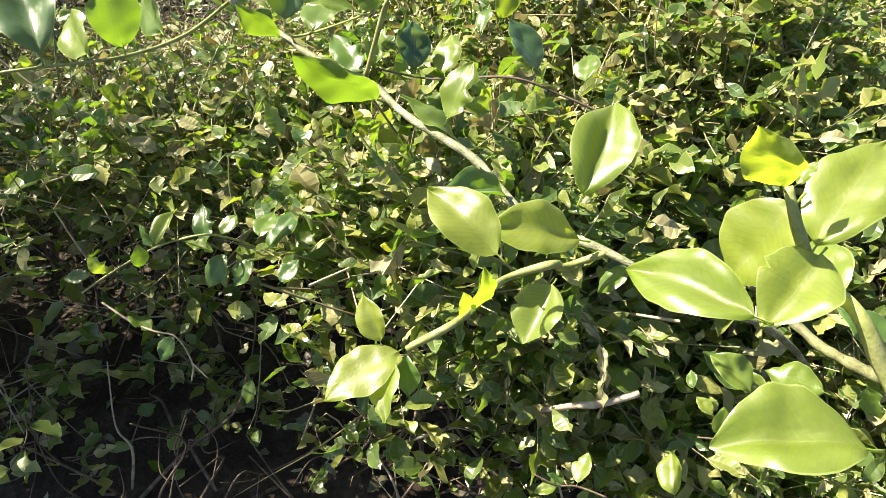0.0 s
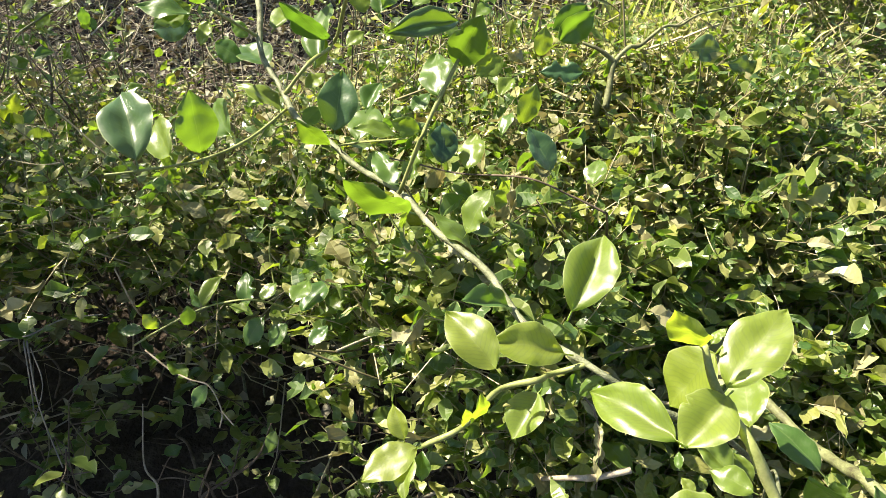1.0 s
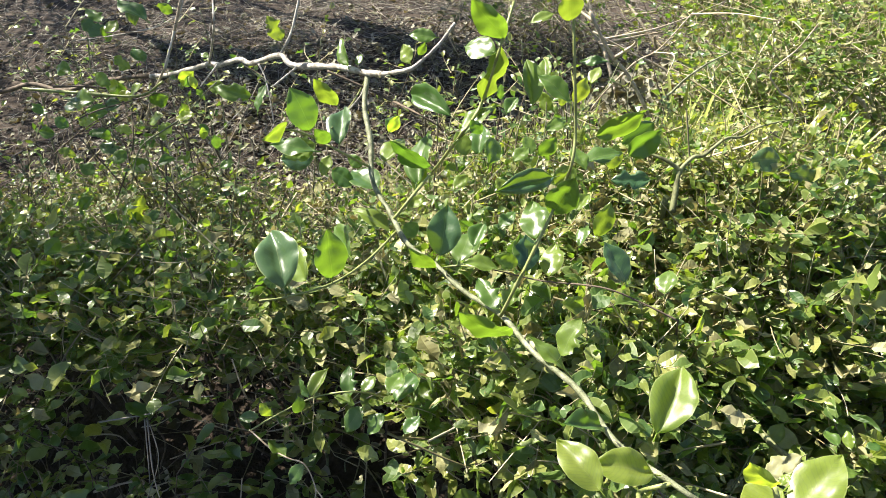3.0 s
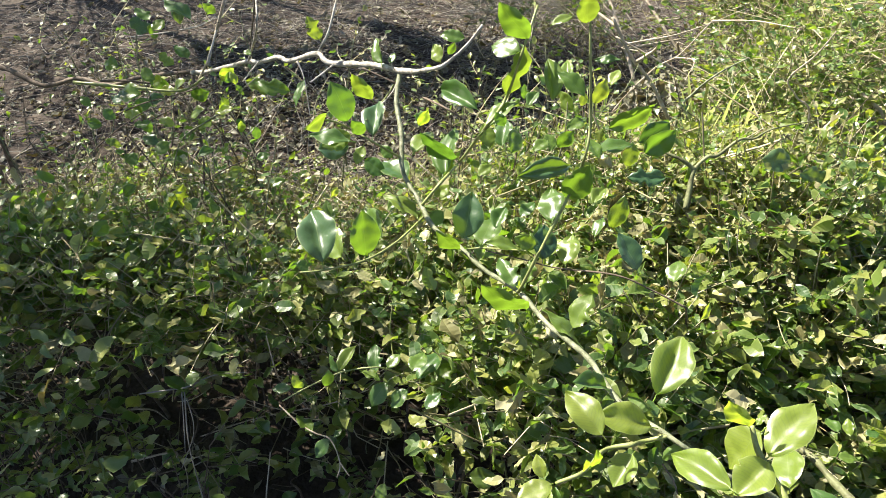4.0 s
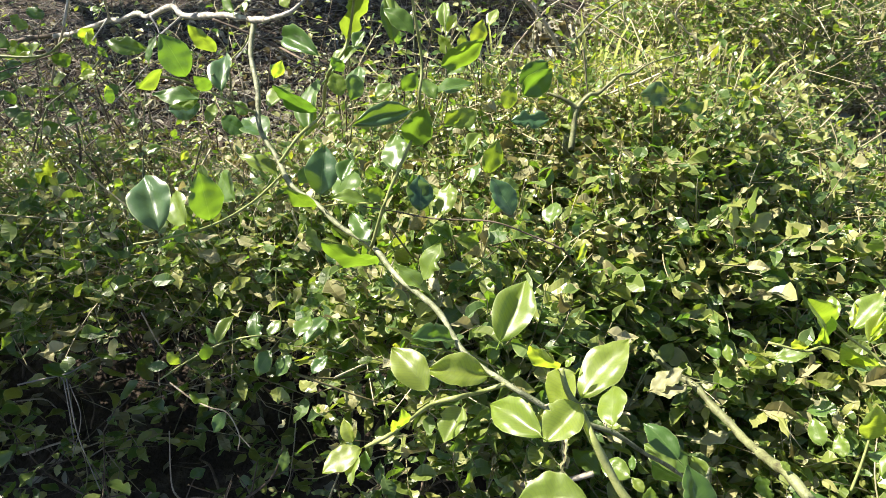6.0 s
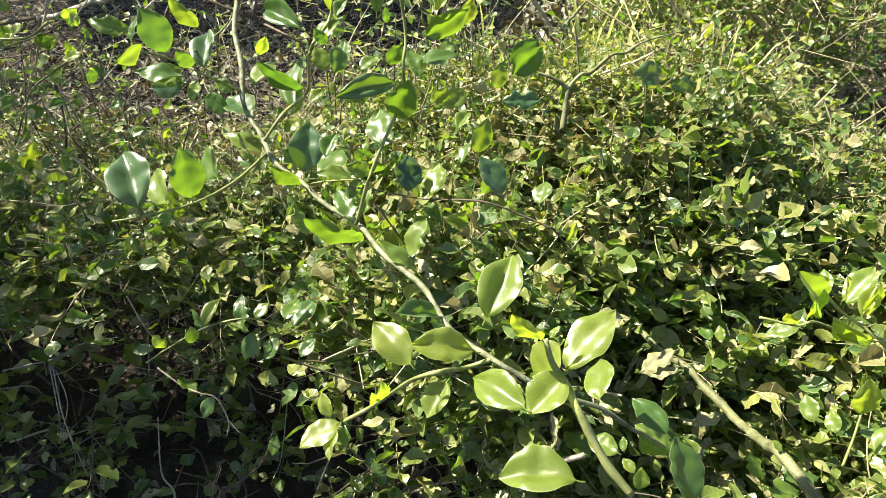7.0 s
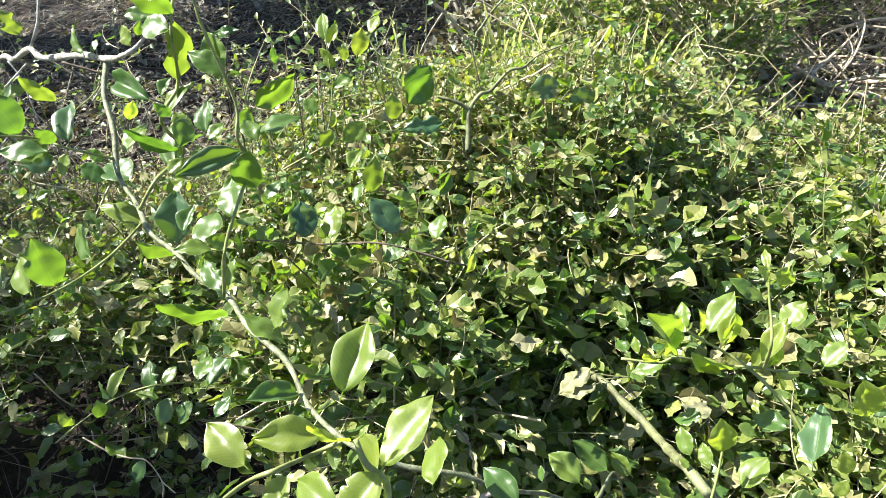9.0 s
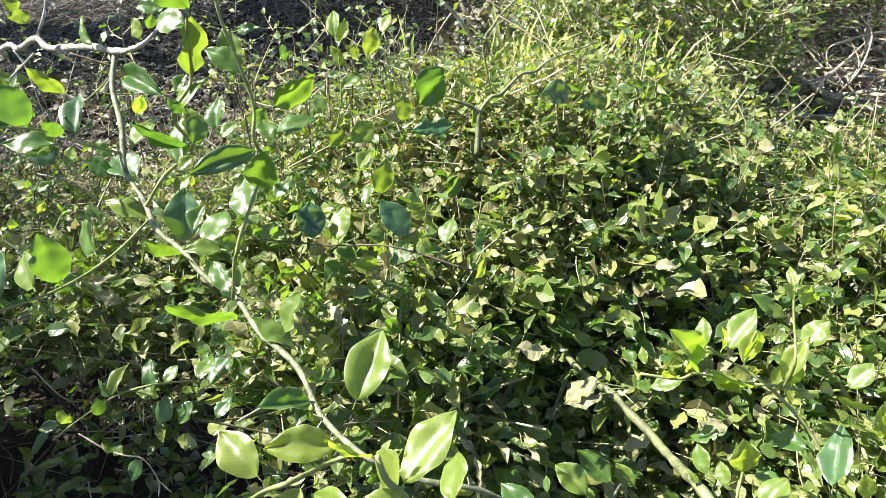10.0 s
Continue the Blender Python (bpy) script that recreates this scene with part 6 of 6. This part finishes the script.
leaf(low, (-0.417, 0.645, 0.023), (-0.390, 0.662, 0.039), 0.024, (0.19, -0.82, 0.55), "wide")
leaf(low, (-0.441, 0.586, -0.035), (-0.410, 0.602, -0.021), 0.025, (0.16, -0.82, 0.55), "wide")
leaf(low, (-0.632, 0.733, 0.117), (-0.591, 0.749, 0.132), 0.031, (0.14, -0.84, 0.53), "wide")
leaf(low, (-0.682, 0.687, 0.073), (-0.722, 0.675, 0.062), 0.030, (0.12, -0.85, 0.51), "wide")
leaf(low, (-0.527, 0.682, 0.063), (-0.491, 0.697, 0.077), 0.028, (0.16, -0.84, 0.52), "wide")
stem(low, "twig", [(-0.402, 0.515, 0.090), (-0.395, 0.550, 0.125), (-0.388, 0.583, 0.158), (-0.378, 0.609, 0.183)], 0.0016, 0.001)
def low_plant(seed, foot, height, lean, size):
    """A small twig with a few broad leaves, low in the shade."""
    rng = np.random.default_rng(seed)
    foot = np.array((*foot, ground_height(*foot) - 0.01))
    end = foot + (lean[0], lean[1], height)
    top = holder("leafy_twig", tuple(foot), "low twig with broad dull leaves in deep shade", "branch", "leafy twigs")
    bend = rng.normal(0, 0.02, 3)
    stem(top, "stem", [tuple(foot), tuple(foot * 0.6 + end * 0.4 + bend), tuple(end)], 0.0020, 0.0009, BROWN_BARK)

    def put_leaf(q, u, n, s, kind):
        ob = new("leaf", shared_leaf(kind))
        side = unit(np.cross(n, u))
        ob.matrix_basis = Matrix.Translation(q) @ Matrix((u, side, np.cross(u, side))).transposed().to_4x4() @ Matrix.Scale(s, 4)
        under(ob, top)

    def put_twig(line, r0, r1):
        stem(top, "twig", [tuple(line[0]), tuple(line[3]), tuple(line[-1])], r0 * 0.8, r1)

    for t in (0.55, 0.8, 1.0):
        root = foot + (end - foot) * t + bend * 2 * t * (1 - t)
        sprig_of(rng, root, rng.normal(0, 1, 3) * (1, 0.7, 0.4) + (0, -0.3, 0.2), rng.uniform(0.07, 0.12), size, put_leaf, put_twig)


low_rng = np.random.default_rng(91)
for number in range(6):
    low_plant(360 + number, (low_rng.uniform(-0.45, -0.15), low_rng.uniform(0.66, 0.80)), low_rng.uniform(0.04, 0.14), low_rng.normal(0, 0.03, 2), 0.034)
for number in range(34):
    x = low_rng.uniform(-1.30, -0.58)
    low_plant(300 + number, (x, 0.45 + 0.22 * low_rng.random() + 0.10 * step(-0.5, -1.2, x)), low_rng.uniform(0.08, 0.34), low_rng.normal(0, 0.04, 2), 0.036)
straw = holder("dry_straw", (-0.62, 0.60, 0.0), "bundle of hanging dry straw in the shade", "straw")
stem(straw, "stem", [(-0.666, 0.672, 0.389), (-0.646, 0.616, 0.314), (-0.622, 0.580, 0.264), (-0.599, 0.550, 0.222)], 0.0014, 0.001)
stem(straw, "stem", [(-0.671, 0.671, 0.389), (-0.657, 0.628, 0.331), (-0.650, 0.603, 0.297)], 0.0012, 0.0008)
stem(straw, "stem", [(-0.660, 0.666, 0.380), (-0.638, 0.630, 0.330), (-0.652, 0.583, 0.273)], 0.001, 0.0008)
stem(straw, "stem", [(-0.754, 0.656, 0.382), (-0.702, 0.668, 0.390), (-0.661, 0.678, 0.397), (-0.610, 0.700, 0.417), (-0.548, 0.713, 0.423)], 0.0016, 0.001)
leaf(straw, (-0.660, 0.672, 0.389), (-0.716, 0.690, 0.402), 0.032, (0.25, 0.08, 0.96), "wide")
leaf(straw, (-0.548, 0.706, 0.415), (-0.617, 0.704, 0.419), 0.036, (0.04, 0.32, 0.95), "bitten")
def bare_tangle(parent, seed, count, box, least=0.18, most=0.42):
    rng = np.random.default_rng(seed)
    x0, y0, x1, y1 = box
    for k in range(count):
        x, y = rng.uniform(x0, x1), rng.uniform(y0, y1)
        a = np.array((x, y, ground_height(x, y) - 0.01))
        way = unit(np.array((rng.normal(0, 0.7), rng.normal(0.25, 0.5), 0.75)))
        size, bow = rng.uniform(least, most), rng.normal(0, 0.05, 3)
        line = [a, a + 0.35 * size * way + bow, a + 0.7 * size * way - 0.3 * bow, a + size * way + rng.normal(0, 0.03, 3)]
        r = rng.uniform(0.0018, 0.0042)
        stem(parent, "stem", [tuple(q) for q in line], r, 0.0010, (BROWN_BARK, PALE_BARK, BROWN_BARK)[k % 3])
        for _ in range(2):
            c = line[1] + (line[2] - line[1]) * rng.random()
            e = c + rng.normal(0, 0.07, 3) + (0, 0, 0.03)
            stem(parent, "twig", [tuple(c), tuple((c + e) / 2 + rng.normal(0, 0.012, 3)), tuple(e)], 0.0015, 0.0007, BROWN_BARK)


bare = holder("bare_branch", (0.30, 0.45, 0.0), "bare pale branch low in the shade of the shrub", "branch")
stem(bare, "stem", [(-0.033, 0.590, 0.157), (0.050, 0.613, 0.174), (0.134, 0.630, 0.184), (0.177, 0.457, 0.495), (0.216, 0.462, 0.495), (0.258, 0.472, 0.503)], 0.0028, 0.0036)
stem(bare, "twig", [(0.155, 0.635, 0.187), (0.122, 0.660, 0.220), (0.069, 0.676, 0.246)], 0.0014, 0.0008)
stem(bare, "twig", [(0.111, 0.697, 0.265), (0.153, 0.679, 0.239), (0.201, 0.662, 0.214)], 0.0014, 0.0009)
stem(bare, "twig", [(0.050, 0.613, 0.174), (0.091, 0.651, 0.213), (0.106, 0.679, 0.245)], 0.0016, 0.0009)
tangle = holder("bare_branch", (-0.1, 0.5, 0.0), "tangle of bare brown branches under the shrub", "branch")
bare_tangle(tangle, 61, 34, (-0.65, 0.36, 0.42, 0.68))
thin = holder("bare_branch", (-0.8, 1.2, 0.0), "thin bare grey-brown twigs standing among sparse leaves", "branch")
bare_tangle(thin, 62, 46, (-1.35, 0.85, -0.3, 1.6), 0.52, 0.85)


# ---- litter on the ground ----
def straw_bed(name, label, seed, count, box, material, lift, size):
    rng = np.random.default_rng(seed)
    heap = Heap()
    x0, y0, x1, y1 = box
    for _ in range(count):
        x, y = rng.normal((x0 + x1) / 2, (x1 - x0) / 3.2), rng.normal((y0 + y1) / 2, (y1 - y0) / 3.0)
        a = rng.uniform(0, 2 * math.pi)
        if y < 1.15 and abs(x) < 2.2 and rng.random() < 0.9:
            continue
        length = rng.uniform(0.5, 1.4) * size
        d = np.array((math.cos(a), math.sin(a), 0))
        start = np.array((x, y, ground_height(x, y) + rng.uniform(0.0, 0.012)))
        rise = rng.random() ** 3 * lift
        bend = rng.normal(0, 0.18, 3) * length
        line = np.array([start + d * length * t + bend * t * t + np.array((0, 0, rise * math.sin(t * 2.2))) for t in (0, 0.33, 0.66, 1)])
        line[:, 2] = np.maximum(line[:, 2], start[2] - 0.004)
        heap.add(*thin_tube(line, rng.uniform(0.0010, 0.0028), 0.0007, 3))
    return tagged(new(name, heap.mesh(name, material)), label, "straw", kind="stuff")


def leaf_litter(seed, count, box):
    rng = np.random.default_rng(seed)
    heap = Heap()
    x0, y0, x1, y1 = box
    for _ in range(count):
        x, y = rng.normal((x0 + x1) / 2, (x1 - x0) / 3.2), rng.normal((y0 + y1) / 2, (y1 - y0) / 3.2)
        shape, faces, uvs = SLIGHT[int(rng.integers(len(SLIGHT)))]
        a = rng.uniform(0, 2 * math.pi)
        n = unit(np.array((0, 0, 1.0)) + rng.normal(0, 0.35, 3))
        u = unit(np.cross(n, (math.cos(a), math.sin(a), 0.0)))
        heap.add(laid(np.array((x, y, ground_height(x, y) + rng.uniform(0.004, 0.018))), u, n, rng.uniform(0.022, 0.055), shape * np.array((1, 1, 1.6))), faces, uvs)
    return tagged(new("leaf_litter", heap.mesh("leaf_litter", DEAD_LEAF)), "dry brown fallen leaves on the soil", "leaf litter", kind="stuff")


straw_bed("dry_grass", "grey-brown dry grass lying on the soil", 21, 13000, (-3.6, 1.2, 2.8, 4.8), STRAW, 0.07, 0.17)
straw_bed("dry_grass", "loose pale straw heaped behind the thicket", 24, 5500, (0.9, 1.45, 2.7, 2.9), PALE_STRAW, 0.16, 0.16)
leaf_litter(22, 6500, (-3.5, -0.3, 3.2, 4.6))
leaf_litter(25, 5500, (-2.2, 1.6, 0.6, 3.6))
leaf_litter(23, 2600, (0.6, 1.3, 2.6, 3.2))


def leaf_heap(seed, count, centre, spread):
    """Dry fallen leaves caught on top of one another."""
    rng = np.random.default_rng(seed)
    heap = Heap()
    for _ in range(count):
        d = rng.normal(0, 0.5, 3)
        x, y = centre[0] + d[0] * spread[0], centre[1] + d[1] * spread[1]
        top = spread[2] * math.exp(-1.4 * (d[0] ** 2 + d[1] ** 2))
        n = unit(np.array((-0.1, -0.35, 0.7)) + rng.normal(0, 0.6, 3))
        u = unit(np.cross(n, rng.normal(0, 1, 3)))
        shape, faces, uvs = KINDS[int(rng.integers(len(KINDS)))]
        heap.add(laid(np.array((x, y, ground_height(x, y) + 0.01 + top * rng.random() ** 0.6)), u, n, rng.uniform(0.025, 0.055), shape * (1, 1, 1.7)), faces, uvs)
    return tagged(new("leaf_heap", heap.mesh("leaf_heap", DEAD_LEAF)), "heap of curled brown dry leaves behind the thicket", "leaf litter", kind="stuff")


leaf_heap(26, 1900, (0.42, 2.32), (0.50, 0.34, 0.42))
leaf_heap(27, 900, (1.35, 2.05), (0.40, 0.40, 0.22))


def dead_branch(seed, places, r0, r1, forks):
    rng = np.random.default_rng(seed)
    top = holder("dead_branch", places[0], "bleached dead branch lying on the dry ground", "dead branch", "dead branches")
    stem(top, "stem", places, r0, r1)
    for _ in range(forks):
        k = int(rng.integers(len(places) - 1))
        a = np.array(places[k]) + (np.array(places[k + 1]) - np.array(places[k])) * rng.random()
        b = a + np.array((rng.normal(0, 0.14), rng.normal(0, 0.14), rng.uniform(0.0, 0.12)))
        stem(top, "twig", [tuple(a), tuple((a + b) / 2 + rng.normal(0, 0.015, 3)), tuple(b)], r1 * 0.9, 0.0008)
    return top


dead_branch(31, [(0.95, 1.75, 0.20), (1.20, 1.85, 0.22), (1.55, 1.95, 0.16), (2.1, 2.0, 0.08)], 0.007, 0.010, 7)
dead_branch(32, [(1.0, 1.95, 0.25), (1.35, 1.80, 0.24), (1.8, 1.72, 0.10)], 0.005, 0.008, 6)
dead_branch(33, [(0.95, 2.3, 0.55), (1.08, 1.95, 0.35), (1.12, 1.7, 0.10)], 0.004, 0.006, 5)
dead_branch(34, [(0.05, 3.1, 0.65), (0.22, 2.75, 0.35), (0.30, 2.6, 0.12)], 0.006, 0.009, 4)
dead_branch(35, [(0.22, 3.0, 0.60), (0.45, 2.75, 0.35), (0.62, 2.5, 0.12)], 0.005, 0.007, 4)
dead_branch(36, [(1.5, 1.45, 0.10), (1.2, 1.6, 0.22), (0.95, 1.62, 0.30)], 0.003, 0.006, 6)
clutter = np.random.default_rng(77)
for number in range(24):
    x, y, a = clutter.uniform(0.85, 2.2), clutter.uniform(1.45, 2.6), clutter.uniform(-0.9, 0.9)
    size = clutter.uniform(0.18, 0.5)
    z = ground_height(x, y)
    ends = [(x - size * math.cos(a), y - size * math.sin(a), z + clutter.uniform(0.02, 0.12)), (x, y, z + clutter.uniform(0.04, 0.20)), (x + size * math.cos(a), y + size * math.sin(a), z + clutter.uniform(0.01, 0.10))]
    dead_branch(80 + number, ends, clutter.uniform(0.002, 0.004), clutter.uniform(0.003, 0.008), 6)

dead_branch(101, [(1.130, 2.728, 0.340), (1.092, 2.520, 0.330), (1.069, 2.282, 0.300), (1.028, 2.001, 0.280), (1.057, 2.005, 0.200)], 0.004, 0.005, 3)
dead_branch(102, [(1.384, 2.280, 0.200), (1.370, 2.018, 0.240), (1.461, 1.934, 0.220), (1.570, 1.892, 0.200), (1.725, 1.913, 0.150)], 0.009, 0.011, 4)
dead_branch(103, [(1.388, 1.974, 0.200), (1.489, 1.995, 0.220), (1.623, 2.011, 0.220), (1.848, 2.091, 0.180)], 0.008, 0.010, 3)
dead_branch(104, [(1.686, 2.416, 0.300), (1.646, 2.253, 0.300), (1.544, 2.089, 0.260), (1.459, 2.028, 0.200)], 0.003, 0.003, 3)
dead_branch(105, [(1.153, 2.471, 0.300), (1.182, 2.317, 0.300), (1.235, 2.238, 0.260), (1.380, 2.271, 0.200)], 0.003, 0.003, 3)
dead_branch(106, [(1.264, 2.451, 0.340), (1.281, 2.359, 0.280), (1.327, 2.339, 0.200)], 0.003, 0.0025, 2)
dead_branch(107, [(1.427, 2.001, 0.140), (1.438, 1.870, 0.150), (1.487, 1.785, 0.120)], 0.011, 0.009, 1)
dead_branch(108, [(1.588, 2.317, 0.250), (1.693, 2.331, 0.270), (1.861, 2.380, 0.250)], 0.004, 0.005, 3)
dead_branch(111, [(0.091, 1.750, 0.823), (0.153, 1.750, 0.721), (0.236, 1.750, 0.621), (0.370, 1.710, 0.380), (0.520, 1.680, 0.020)], 0.0040, 0.0055, 2)
dead_branch(112, [(0.110, 1.870, 0.735), (0.230, 1.850, 0.681), (0.331, 1.850, 0.630), (0.480, 1.800, 0.500), (0.620, 1.760, 0.300), (0.750, 1.720, 0.020)], 0.0026, 0.0034, 3)
dead_branch(113, [(0.354, 1.800, 0.815), (0.284, 1.800, 0.715), (0.214, 1.800, 0.661), (0.100, 1.800, 0.480), (-0.060, 1.800, 0.020)], 0.0018, 0.0026, 3)
dead_branch(114, [(0.785, 1.700, 0.640), (0.824, 1.700, 0.569), (0.856, 1.700, 0.497), (0.870, 1.700, 0.020)], 0.004, 0.005, 3)
dead_branch(115, [(0.896, 1.750, 0.553), (0.939, 1.750, 0.502), (0.961, 1.750, 0.452), (0.970, 1.750, 0.020)], 0.004, 0.005, 2)
fork = holder("forked_twig", (0.27, 1.55, 0.0), "crooked olive twig rising over the back of the shrub", "branch")
stem(fork, "stem", [(0.408, 1.550, 0.802), (0.350, 1.550, 0.762), (0.300, 1.550, 0.706), (0.274, 1.550, 0.634), (0.270, 1.550, 0.300), (0.270, 1.550, -0.020)], 0.0016, 0.0050, BARK)
stem(fork, "twig", [(0.549, 1.550, 0.631), (0.498, 1.550, 0.622), (0.413, 1.550, 0.572), (0.272, 1.550, 0.450)], 0.0010, 0.0022, BARK)
crook = holder("forked_twig", (0.61, 1.62, 0.0), "crooked pale twig rising over the back of the shrub", "branch")
stem(crook, "stem", [(0.599, 1.620, 0.850), (0.570, 1.620, 0.790), (0.526, 1.620, 0.730), (0.557, 1.620, 0.684), (0.602, 1.620, 0.621), (0.610, 1.620, 0.300), (0.610, 1.620, -0.020)], 0.0014, 0.0034, PALE_BARK)
